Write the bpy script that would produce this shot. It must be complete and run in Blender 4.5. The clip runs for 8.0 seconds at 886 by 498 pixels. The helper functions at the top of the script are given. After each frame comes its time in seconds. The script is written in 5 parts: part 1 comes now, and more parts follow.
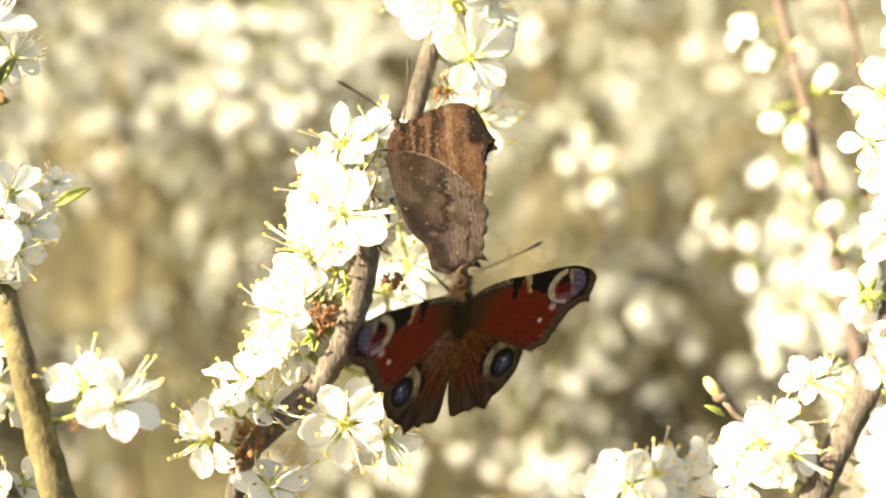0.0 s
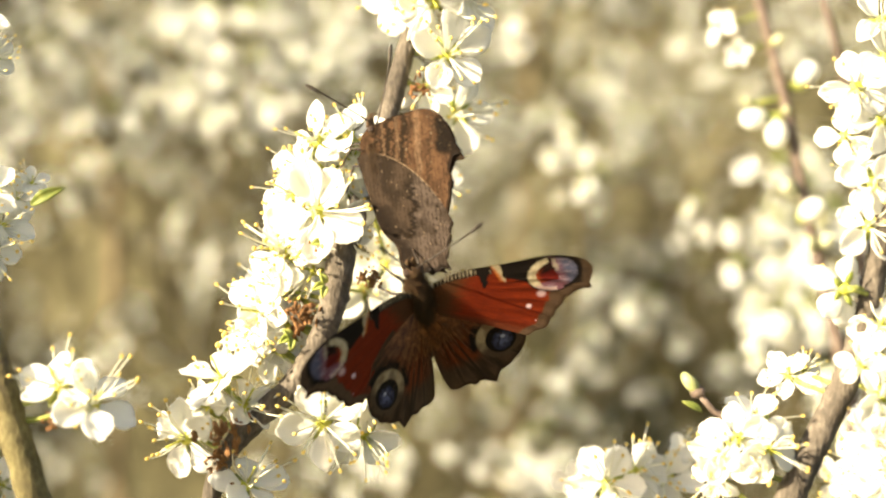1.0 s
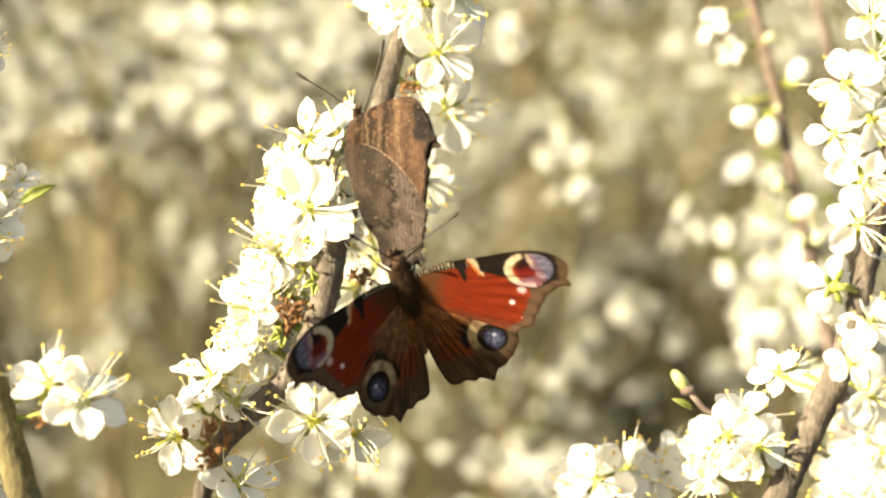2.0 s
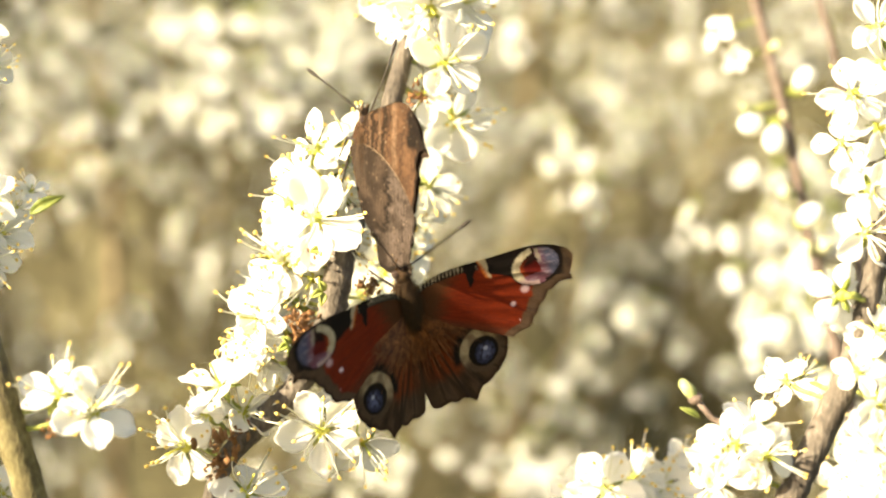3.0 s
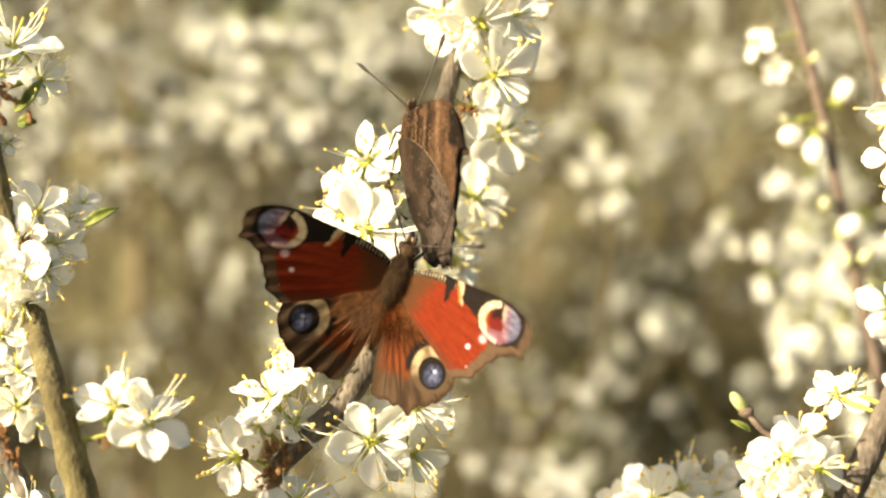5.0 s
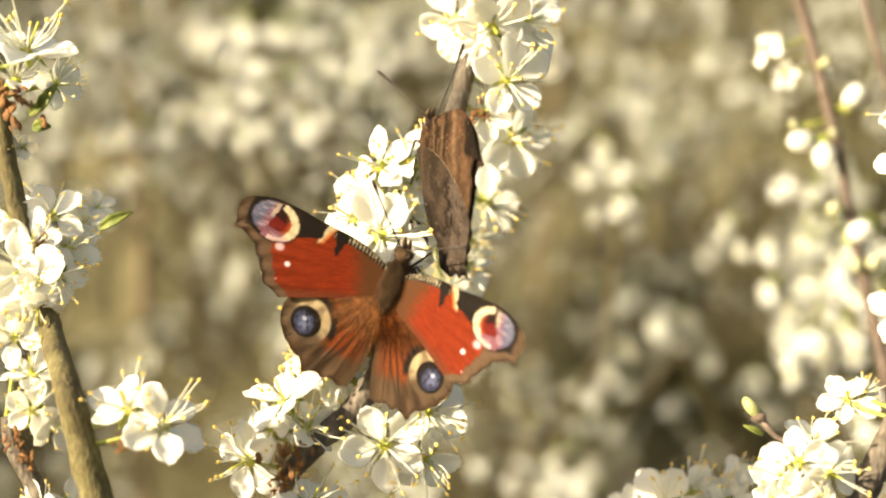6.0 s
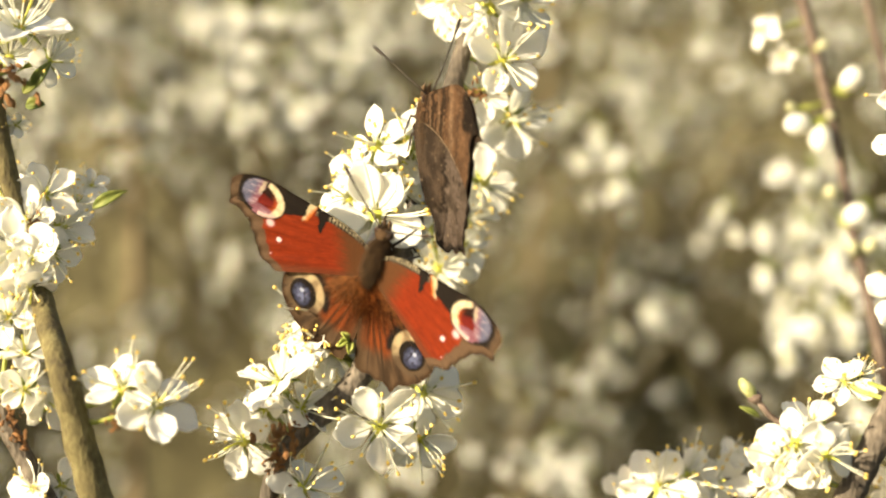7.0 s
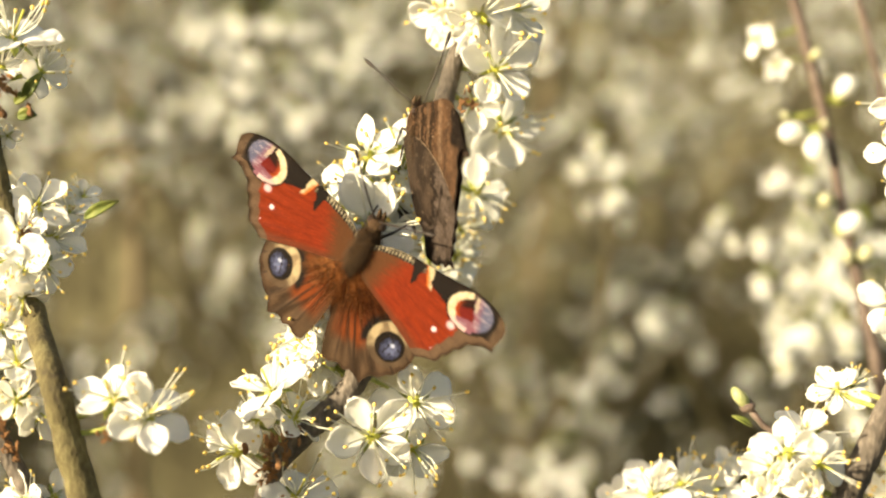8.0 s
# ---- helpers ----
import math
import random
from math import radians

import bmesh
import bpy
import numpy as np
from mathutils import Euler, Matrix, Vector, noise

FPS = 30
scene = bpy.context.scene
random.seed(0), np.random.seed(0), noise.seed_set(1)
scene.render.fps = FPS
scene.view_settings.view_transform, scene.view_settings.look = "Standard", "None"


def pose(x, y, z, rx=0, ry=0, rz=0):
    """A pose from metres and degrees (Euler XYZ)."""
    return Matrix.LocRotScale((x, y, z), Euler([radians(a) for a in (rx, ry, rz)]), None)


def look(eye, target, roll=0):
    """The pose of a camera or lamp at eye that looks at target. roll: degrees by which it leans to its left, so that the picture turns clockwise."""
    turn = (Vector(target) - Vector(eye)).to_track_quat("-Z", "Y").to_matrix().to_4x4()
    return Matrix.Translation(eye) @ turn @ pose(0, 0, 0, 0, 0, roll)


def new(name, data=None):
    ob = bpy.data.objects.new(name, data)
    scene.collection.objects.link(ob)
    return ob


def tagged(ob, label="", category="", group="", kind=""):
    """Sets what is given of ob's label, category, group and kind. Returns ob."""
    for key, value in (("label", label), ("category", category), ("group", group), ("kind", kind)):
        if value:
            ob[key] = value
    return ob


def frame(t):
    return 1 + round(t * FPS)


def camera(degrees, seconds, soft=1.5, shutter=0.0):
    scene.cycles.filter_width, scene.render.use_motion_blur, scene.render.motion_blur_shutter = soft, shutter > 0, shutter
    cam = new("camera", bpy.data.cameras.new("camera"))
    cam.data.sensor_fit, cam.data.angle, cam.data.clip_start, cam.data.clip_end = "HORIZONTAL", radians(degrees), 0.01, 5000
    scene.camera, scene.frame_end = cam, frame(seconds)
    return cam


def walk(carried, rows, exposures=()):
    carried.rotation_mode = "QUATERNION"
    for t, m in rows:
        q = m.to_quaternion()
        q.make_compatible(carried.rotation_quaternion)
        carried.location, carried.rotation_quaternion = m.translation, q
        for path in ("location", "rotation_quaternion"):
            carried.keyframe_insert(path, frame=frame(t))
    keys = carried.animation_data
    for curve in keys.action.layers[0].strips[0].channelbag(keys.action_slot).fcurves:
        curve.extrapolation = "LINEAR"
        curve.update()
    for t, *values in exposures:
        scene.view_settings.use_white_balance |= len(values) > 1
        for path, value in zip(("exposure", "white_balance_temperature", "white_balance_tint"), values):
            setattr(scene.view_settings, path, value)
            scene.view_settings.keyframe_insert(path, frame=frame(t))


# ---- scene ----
EYE = 1200.0          # height of the first eye over the ground, mm
MM = 0.001


def V(x, y, z):
    """World place from millimetres right, ahead and up of the first eye."""
    return Vector((x * MM, y * MM, (z + EYE) * MM))


# ---------------------------------------------------------------- camera
cam = camera(30.0, 8.0, soft=2.2, shutter=0.35)
cam.data.dof.use_dof = True
cam.data.dof.focus_distance = 0.303
cam.data.dof.aperture_fstop = 9.2
CAM_ROWS = [
    (0, 0.01, 0, -0, 0, -0, -0.001),
    (0.5, 1.52, 0.72, -0.61, -0.237, -0.01, 0.146),
    (1, 3.01, 0.85, -0.75, -0.247, 0.044, 0.385),
    (1.5, 4.02, 0.88, -0.96, -0.375, -0.038, 0.354),
    (3, 3.39, 0.01, 0.11, -0.234, 0.135, 0.534),
    (3.5, 1.88, 0.01, 0.54, 0.072, 0.257, 0.69),
    (4, 0.22, -0.81, 0.29, -0.104, -0.021, 0.56),
    (4.5, -2.08, -1.06, 1.13, 0.071, 0.114, 0.5),
    (6, -6.54, -2.33, 2.06, 0.108, 0.376, 0.251),
    (6.5, -7.44, -2.01, 1.46, 0.145, 0.167, 0.284),
    (7, -6.86, -0.92, 0.66, -0.098, -0.054, 0.044),
    (7.5, -5.4, -1.26, 1.16, 0.109, 0.252, 0.135),
    (8, -4.9, -0.65, 0.76, -0.004, 0.258, 0.206),
]
EXPOSURES = [(0.0, 2.31, 7190, 10), (0.5, 2.13, 7240, 10), (1.0, 1.94, 7340, 10), (1.5, 1.93, 7340, 10), (3.0, 2.16, 7340, 10), (3.5, 2.08, 7340, 10), (4.0, 1.77, 7430, 10), (4.5, 1.65, 7530, 10), (6.0, 1.62, 7530, 10), (7.0, 1.44, 7530, 10), (8.0, 1.42, 7530, 10)]
walk(cam, [(t, Matrix.Translation(V(x, y, z)) @ pose(0, 0, 0, 90 + pitch, roll, yaw))
           for t, x, y, z, yaw, pitch, roll in CAM_ROWS], EXPOSURES)

# ---------------------------------------------------------------- light
SUN_FROM = Vector((-0.825, -0.460, 0.328)).normalized()
world = bpy.data.worlds.new("sky")
scene.world = world
world.use_nodes = True
sky = world.node_tree.nodes.new("ShaderNodeTexSky")
sky.sky_type, sky.sun_disc = "NISHITA", False
sky.sun_elevation = math.asin(SUN_FROM.z)
sky.air_density, sky.dust_density, sky.ozone_density = 1.0, 2.4, 0.7
sky.sun_rotation = math.atan2(SUN_FROM.x, SUN_FROM.y)
world.node_tree.links.new(sky.outputs[0], world.node_tree.nodes["Background"].inputs[0])
world.node_tree.nodes["Background"].inputs[1].default_value = 0.075
sun = new("sun", bpy.data.lights.new("sun", "SUN"))
sun.data.energy, sun.data.angle, sun.data.color = 5.0, radians(0.53), (1.0, 0.90, 0.695)
sun.matrix_world = look(SUN_FROM * 5 + Vector((0, 0, 1.2)), (0, 0, 1.2))


# ---------------------------------------------------------------- materials
def shader(name, rough=0.6, specular=0.4):
    m = bpy.data.materials.new(name)
    m.use_nodes = True
    n, l = m.node_tree.nodes, m.node_tree.links
    b = n["Principled BSDF"]
    b.inputs["Roughness"].default_value = rough
    b.inputs["Specular IOR Level"].default_value = specular
    return m, n, l, b


def mottled(name, stops, scale, rough=0.7, bump=0.3, fine=6.0, stretch=(1, 1, 1), specular=0.3, distance=0.0003):
    """Colour ramp over coarse and fine noise in object space, with relief."""
    m, n, l, b = shader(name, rough, specular)
    co = n.new("ShaderNodeTexCoord")
    mp = n.new("ShaderNodeMapping")
    mp.inputs["Scale"].default_value = stretch
    l.new(co.outputs["Object"], mp.inputs[0])
    a, c = n.new("ShaderNodeTexNoise"), n.new("ShaderNodeTexNoise")
    a.inputs["Scale"].default_value, c.inputs["Scale"].default_value = scale, scale * fine
    a.inputs["Detail"].default_value = c.inputs["Detail"].default_value = 4
    mix = n.new("ShaderNodeMix")
    mix.inputs[0].default_value = 0.45
    l.new(mp.outputs[0], a.inputs["Vector"])
    l.new(mp.outputs[0], c.inputs["Vector"])
    l.new(a.outputs["Fac"], mix.inputs[2])
    l.new(c.outputs["Fac"], mix.inputs[3])
    ramp = n.new("ShaderNodeValToRGB")
    els = ramp.color_ramp.elements
    while len(els) < len(stops):
        els.new(0.5)
    for e, (p, col) in zip(els, stops):
        e.position, e.color = p, (*col, 1)
    l.new(mix.outputs[0], ramp.inputs[0])
    l.new(ramp.outputs[0], b.inputs["Base Color"])
    bp = n.new("ShaderNodeBump")
    bp.inputs["Strength"].default_value, bp.inputs["Distance"].default_value = bump, distance
    l.new(c.outputs["Fac"], bp.inputs["Height"])
    l.new(bp.outputs[0], b.inputs["Normal"])
    return m


def thin(name, colour, colour2, scale, through_share, rough=0.5, spread=0.12):
    """A thin leaf or petal: part of the light goes through."""
    m, n, l, b = shader(name, rough, 0.3)
    co, no, ramp = n.new("ShaderNodeTexCoord"), n.new("ShaderNodeTexNoise"), n.new("ShaderNodeValToRGB")
    no.inputs["Scale"].default_value, no.inputs["Detail"].default_value = scale, 3
    l.new(co.outputs["Object"], no.inputs["Vector"])
    l.new(no.outputs["Fac"], ramp.inputs[0])
    ramp.color_ramp.elements[0].position, ramp.color_ramp.elements[1].position = 0.5 - spread, 0.5 + spread
    ramp.color_ramp.elements[0].color, ramp.color_ramp.elements[1].color = (*colour, 1), (*colour2, 1)
    tr, mx = n.new("ShaderNodeBsdfTranslucent"), n.new("ShaderNodeMixShader")
    mx.inputs[0].default_value = through_share
    l.new(ramp.outputs[0], b.inputs["Base Color"])
    l.new(ramp.outputs[0], tr.inputs["Color"])
    l.new(b.outputs[0], mx.inputs[1])
    l.new(tr.outputs[0], mx.inputs[2])
    l.new(mx.outputs[0], n["Material Output"].inputs["Surface"])
    bp = n.new("ShaderNodeBump")
    bp.inputs["Strength"].default_value, bp.inputs["Distance"].default_value = 0.25, 0.0002
    l.new(no.outputs["Fac"], bp.inputs["Height"])
    l.new(bp.outputs[0], b.inputs["Normal"])
    return m


def scaled_wing(name, grain=2600, low=0.72, high=1.28, relief=0.35, depth=0.0001, rough=0.7):
    """Wing scales: the colour lies in the mesh, fine streaks and sheen on top."""
    m, n, l, b = shader(name, rough, 0.05)
    at = n.new("ShaderNodeAttribute")
    at.attribute_name = "tint"
    co, no = n.new("ShaderNodeTexCoord"), n.new("ShaderNodeTexNoise")
    no.inputs["Scale"].default_value, no.inputs["Detail"].default_value = grain, 3
    l.new(co.outputs["Object"], no.inputs["Vector"])
    mr = n.new("ShaderNodeMapRange")
    mr.inputs["To Min"].default_value, mr.inputs["To Max"].default_value = low, high
    l.new(no.outputs["Fac"], mr.inputs["Value"])
    mu = n.new("ShaderNodeVectorMath")
    mu.operation = "SCALE"
    l.new(at.outputs["Color"], mu.inputs[0])
    l.new(mr.outputs[0], mu.inputs["Scale"])
    l.new(mu.outputs[0], b.inputs["Base Color"])
    bp = n.new("ShaderNodeBump")
    bp.inputs["Strength"].default_value, bp.inputs["Distance"].default_value = relief, depth
    l.new(no.outputs["Fac"], bp.inputs["Height"])
    l.new(bp.outputs[0], b.inputs["Normal"])
    return m


PETAL = thin("petal_white", (0.92, 0.915, 0.86), (0.95, 0.945, 0.91), 350, 0.46)
FILAMENT = thin("filament_white", (0.80, 0.80, 0.66), (0.86, 0.86, 0.76), 300, 0.25)
ANTHER = mottled("anther_yellow", [(0.35, (0.70, 0.48, 0.10)), (0.65, (0.84, 0.66, 0.22))], 900, 0.7, 0.3)
SEPAL = thin("sepal_green", (0.28, 0.33, 0.07), (0.46, 0.48, 0.14), 500, 0.3)
LEAF = thin("leaf_green", (0.12, 0.16, 0.035), (0.26, 0.29, 0.075), 400, 0.35)
HEART = thin("flower_heart", (0.46, 0.48, 0.07), (0.62, 0.60, 0.12), 700, 0.2)
BUD_GREEN = thin("bud_pale_green", (0.28, 0.32, 0.12), (0.50, 0.50, 0.26), 500, 0.25)
BUD_CREAM = thin("bud_cream_green", (0.46, 0.47, 0.26), (0.66, 0.65, 0.46), 500, 0.25)
BARK = mottled("bark_grey_brown", [(0.3, (0.034, 0.028, 0.022)), (0.5, (0.092, 0.076, 0.060)), (0.72, (0.225, 0.192, 0.158))], 260, 0.8, 0.8, 5, (1, 1, 0.45), distance=0.0006)
BARK_GREEN = mottled("bark_algae_green", [(0.3, (0.036, 0.027, 0.016)), (0.48, (0.092, 0.076, 0.033)), (0.70, (0.18, 0.160, 0.075))], 220, 0.85, 0.8, 6, (1, 1, 0.5), distance=0.0006)
BARK_RED = mottled("bark_red_brown", [(0.3, (0.058, 0.040, 0.032)), (0.55, (0.13, 0.095, 0.076)), (0.75, (0.26, 0.21, 0.175))], 300, 0.7, 0.6, 5)
BUD_SCALE = mottled("bud_scale_brown", [(0.3, (0.09, 0.036, 0.015)), (0.5, (0.27, 0.125, 0.045)), (0.72, (0.50, 0.31, 0.14))], 900, 0.7, 0.7, 4)
WING = scaled_wing("wing_scales")
WING_UNDER = scaled_wing("wing_underside_scales", 1500, 0.84, 1.16, 0.5, 0.0002, 0.45)
FUR = mottled("body_fur", [(0.3, (0.026, 0.016, 0.008)), (0.5, (0.066, 0.036, 0.016)), (0.72, (0.135, 0.076, 0.032))], 1500, 0.9, 1.0, 4, (1, 0.35, 1), distance=0.0003)
FUR_TAWNY = mottled("tawny_fur", [(0.3, (0.050, 0.028, 0.014)), (0.5, (0.105, 0.062, 0.032)), (0.72, (0.17, 0.11, 0.06))], 1500, 0.9, 1.0, 4, (1, 0.35, 1), distance=0.0003)
HAIR = mottled("tawny_hair", [(0.36, (0.060, 0.022, 0.008)), (0.5, (0.165, 0.062, 0.018)), (0.66, (0.31, 0.130, 0.042))], 700, 0.6, 0.2, 3)
CHITIN = mottled("dark_chitin", [(0.35, (0.012, 0.009, 0.007)), (0.7, (0.05, 0.035, 0.025))], 1500, 0.45, 0.3)
EYE_DARK = mottled("compound_eye", [(0.4, (0.02, 0.012, 0.008)), (0.7, (0.06, 0.03, 0.02))], 3000, 0.3, 0.5)
FAR_BARK = mottled("thicket_bark", [(0.3, (0.030, 0.025, 0.012)), (0.7, (0.105, 0.088, 0.044))], 40, 0.85, 0.5)
PALE_BARK = mottled("thicket_pale_bark", [(0.3, (0.11, 0.085, 0.05)), (0.7, (0.27, 0.215, 0.135))], 60, 0.85, 0.5)
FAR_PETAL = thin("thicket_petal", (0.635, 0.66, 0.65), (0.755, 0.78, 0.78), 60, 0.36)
FAR_HEART = thin("thicket_heart", (0.34, 0.36, 0.08), (0.54, 0.50, 0.15), 80, 0.2)
GRASS = mottled("dry_grass", [(0.3, (0.035, 0.030, 0.016)), (0.55, (0.075, 0.070, 0.032)), (0.75, (0.14, 0.12, 0.065))], 6, 0.9, 0.5, 9, distance=0.02)
HEDGE = mottled("far_hedge", [(0.3, (0.024, 0.021, 0.011)), (0.5, (0.064, 0.058, 0.029)), (0.7, (0.165, 0.150, 0.085))], 9, 0.9, 0.5, 6, distance=0.02)


# ---------------------------------------------------------------- mesh tools
def part(name, bm, material, parent=None, label="", smooth=True):
    me = bpy.data.meshes.new(name)
    bm.to_mesh(me)
    bm.free()
    for m in (material if isinstance(material, (list, tuple)) else [material]):
        me.materials.append(m)
    if smooth:
        me.shade_smooth()
    ob = new(name, me)
    ob.parent = parent
    return tagged(ob, label)


def shared(name, me, parent, m):
    ob = new(name, me)
    ob.parent = parent
    ob.matrix_basis = m
    return ob


def tube(bm, path, radii, sides=8, lump=0.0, mat=0, seed=0):
    """A tapered tube along points, closed at both ends, with uneven girth."""
    rings, up = [], Vector((0.31, 0.52, 0.8))
    for i, p in enumerate(path):
        d = (path[min(i + 1, len(path) - 1)] - path[max(i - 1, 0)]).normalized()
        a = d.cross(up).normalized()
        if i and a.dot(prev) < 0:
            a = -a
        if i:
            a = (prev - d * prev.dot(d)).normalized()
        prev = a
        b = d.cross(a)
        ring = []
        for k in range(sides):
            ang = 2 * math.pi * k / sides
            dirn = a * math.cos(ang) + b * math.sin(ang)
            r = radii[i]
            if lump:
                r *= 1 + lump * noise.noise((p + dirn * r) * (0.5 / max(radii[i], 1e-4)) + Vector((seed, 0, 0))) + 0.5 * lump * noise.noise((p + dirn * r) * (2.1 / max(radii[i], 1e-4)))
            ring.append(bm.verts.new(p + dirn * r))
        rings.append(ring)
    for r0, r1 in zip(rings, rings[1:]):
        for k in range(sides):
            bm.faces.new((r0[k], r0[(k + 1) % sides], r1[(k + 1) % sides], r1[k])).material_index = mat
    bm.faces.new(rings[0][::-1]).material_index = mat
    bm.faces.new(rings[-1]).material_index = mat


def smooth_path(points, per=6):
    """Catmull-Rom through points; each may carry further numbers."""
    p = [np.array(q, float) for q in points]
    p = [2 * p[0] - p[1]] + p + [2 * p[-1] - p[-2]]
    out = []
    for i in range(1, len(p) - 2):
        for k in range(per):
            t = k / per
            a, b, c, d = p[i - 1:i + 3]
            out.append(0.5 * (2 * b + (c - a) * t + (2 * a - 5 * b + 4 * c - d) * t * t + (3 * b - a - 3 * c + d) * t ** 3))
    out.append(p[-2])
    return out


def blob(bm, centre, size, turn=None, rings=7, sides=10, mat=0, rough=0.0):
    """An egg-shaped body."""
    m = Matrix.Translation(centre) @ (turn.to_4x4() if turn else Matrix.Identity(4)) @ Matrix.Diagonal((*size, 1))
    rows = []
    for i in range(1, rings):
        a = math.pi * i / rings
        row = []
        for k in range(sides):
            b = 2 * math.pi * k / sides
            q = Vector((math.sin(a) * math.cos(b), math.sin(a) * math.sin(b), math.cos(a)))
            if rough:
                q *= 1 + rough * noise.noise(q * 3.1 + Vector(centre) * 900)
            row.append(bm.verts.new(m @ q))
        rows.append(row)
    top, low = bm.verts.new(m @ Vector((0, 0, 1))), bm.verts.new(m @ Vector((0, 0, -1)))
    for r0, r1 in zip(rows, rows[1:]):
        for k in range(sides):
            bm.faces.new((r0[k], r1[k], r1[(k + 1) % sides], r0[(k + 1) % sides])).material_index = mat
    for k in range(sides):
        bm.faces.new((top, rows[0][k], rows[0][(k + 1) % sides])).material_index = mat
        bm.faces.new((low, rows[-1][(k + 1) % sides], rows[-1][k])).material_index = mat


def sheet(name, grid, thickness, material):
    """A closed thin sheet from rows of points."""
    bm = bmesh.new()
    nu, nv = len(grid), len(grid[0])
    def normal(i, j):
        a = Vector(grid[min(i + 1, nu - 1)][j]) - Vector(grid[max(i - 1, 0)][j])
        b = Vector(grid[i][min(j + 1, nv - 1)]) - Vector(grid[i][max(j - 1, 0)])
        n = a.cross(b)
        return n.normalized() if n.length > 1e-12 else Vector((0, 0, 1))
    top, low = [], []
    for i in range(nu):
        top.append([bm.verts.new(Vector(grid[i][j]) + normal(i, j) * thickness / 2) for j in range(nv)])
        low.append([bm.verts.new(Vector(grid[i][j]) - normal(i, j) * thickness / 2) for j in range(nv)])
    for i in range(nu - 1):
        for j in range(nv - 1):
            bm.faces.new((top[i][j], top[i + 1][j], top[i + 1][j + 1], top[i][j + 1]))
            bm.faces.new((low[i][j], low[i][j + 1], low[i + 1][j + 1], low[i + 1][j]))
    edge = [(i, 0) for i in range(nu)] + [(nu - 1, j) for j in range(1, nv)] + [(i, nv - 1) for i in range(nu - 2, -1, -1)] + [(0, j) for j in range(nv - 2, 0, -1)]
    for (i, j), (p, q) in zip(edge, edge[1:] + edge[:1]):
        bm.faces.new((top[i][j], low[i][j], low[p][q], top[p][q]))
    bmesh.ops.recalc_face_normals(bm, faces=bm.faces)
    me = bpy.data.meshes.new(name)
    bm.to_mesh(me)
    bm.free()
    me.materials.append(material)
    me.shade_smooth()
    return me


def smoothstep(a, b, x):
    t = min(1.0, max(0.0, (x - a) / (b - a)))
    return t * t * (3 - 2 * t)


# ---------------------------------------------------------------- flowers, all for a flower 1 m across (scaled down)
def petal_mesh(seed):
    rnd = random.Random(seed)
    cup, roll_, notch, wide = rnd.uniform(0.15, 0.75), rnd.uniform(-0.5, 0.75), rnd.uniform(0.0, 0.05), rnd.uniform(0.138, 0.180)
    tip = rnd.uniform(-0.05, 0.10)
    grid = []
    for i in range(10):
        u = i / 9
        half = wide * (math.sin(math.pi * min(u, 0.999) ** 1.05 * 0.90 + 0.04)) ** 0.75 * smoothstep(-0.12, 0.34, u)
        half = max(half, 0.018)
        row = []
        for j in range(9):
            v = j / 4 - 1
            x = 0.05 + 0.44 * u - (0.055 * v * v - notch * (1 - abs(v)) ** 2 * -1) * u ** 6
            y = half * v
            z = cup * (y * y) / wide + 0.22 * roll_ * (u - 0.2) ** 2 + tip * max(0, u - 0.75) * 1.2
            z += 0.034 * u * noise.noise(Vector((x * 8, y * 9, seed * 3.7))) + 0.008 * noise.noise(Vector((x * 26, y * 26, seed)))
            row.append((x, y, z))
        grid.append(row)
    return sheet("petal", grid, 0.012, PETAL)


def stamen_mesh(seed):
    """One filament with its anther, along z."""
    rnd = random.Random(100 + seed)
    bm = bmesh.new()
    length, bow = 0.30 + 0.028 * seed, rnd.uniform(-0.09, 0.12)
    pts = [Vector((bow * math.sin(2.2 * q), 0, length * q)) for q in (0, 0.3, 0.6, 0.85, 1)]
    tube(bm, pts, [0.0098, 0.009, 0.008, 0.0075, 0.007], 5, mat=0)
    blob(bm, pts[-1] + Vector((0, 0, 0.008)), (0.024, 0.018, 0.026), None, 5, 7, mat=1)
    me = bpy.data.meshes.new("stamen")
    bm.to_mesh(me)
    bm.free()
    me.materials.append(FILAMENT)
    me.materials.append(ANTHER)
    me.shade_smooth()
    return me


PETALS = [petal_mesh(k) for k in range(16)]
STAMENS = [stamen_mesh(k) for k in range(10)]
rnd_flower = random.Random(5)


def nearest_on(stem, p):
    return min(stem, key=lambda q: (q[0] - p).length)


def facing(d):
    z = Vector(d).normalized()
    return z.to_track_quat("Z", "Y").to_matrix()


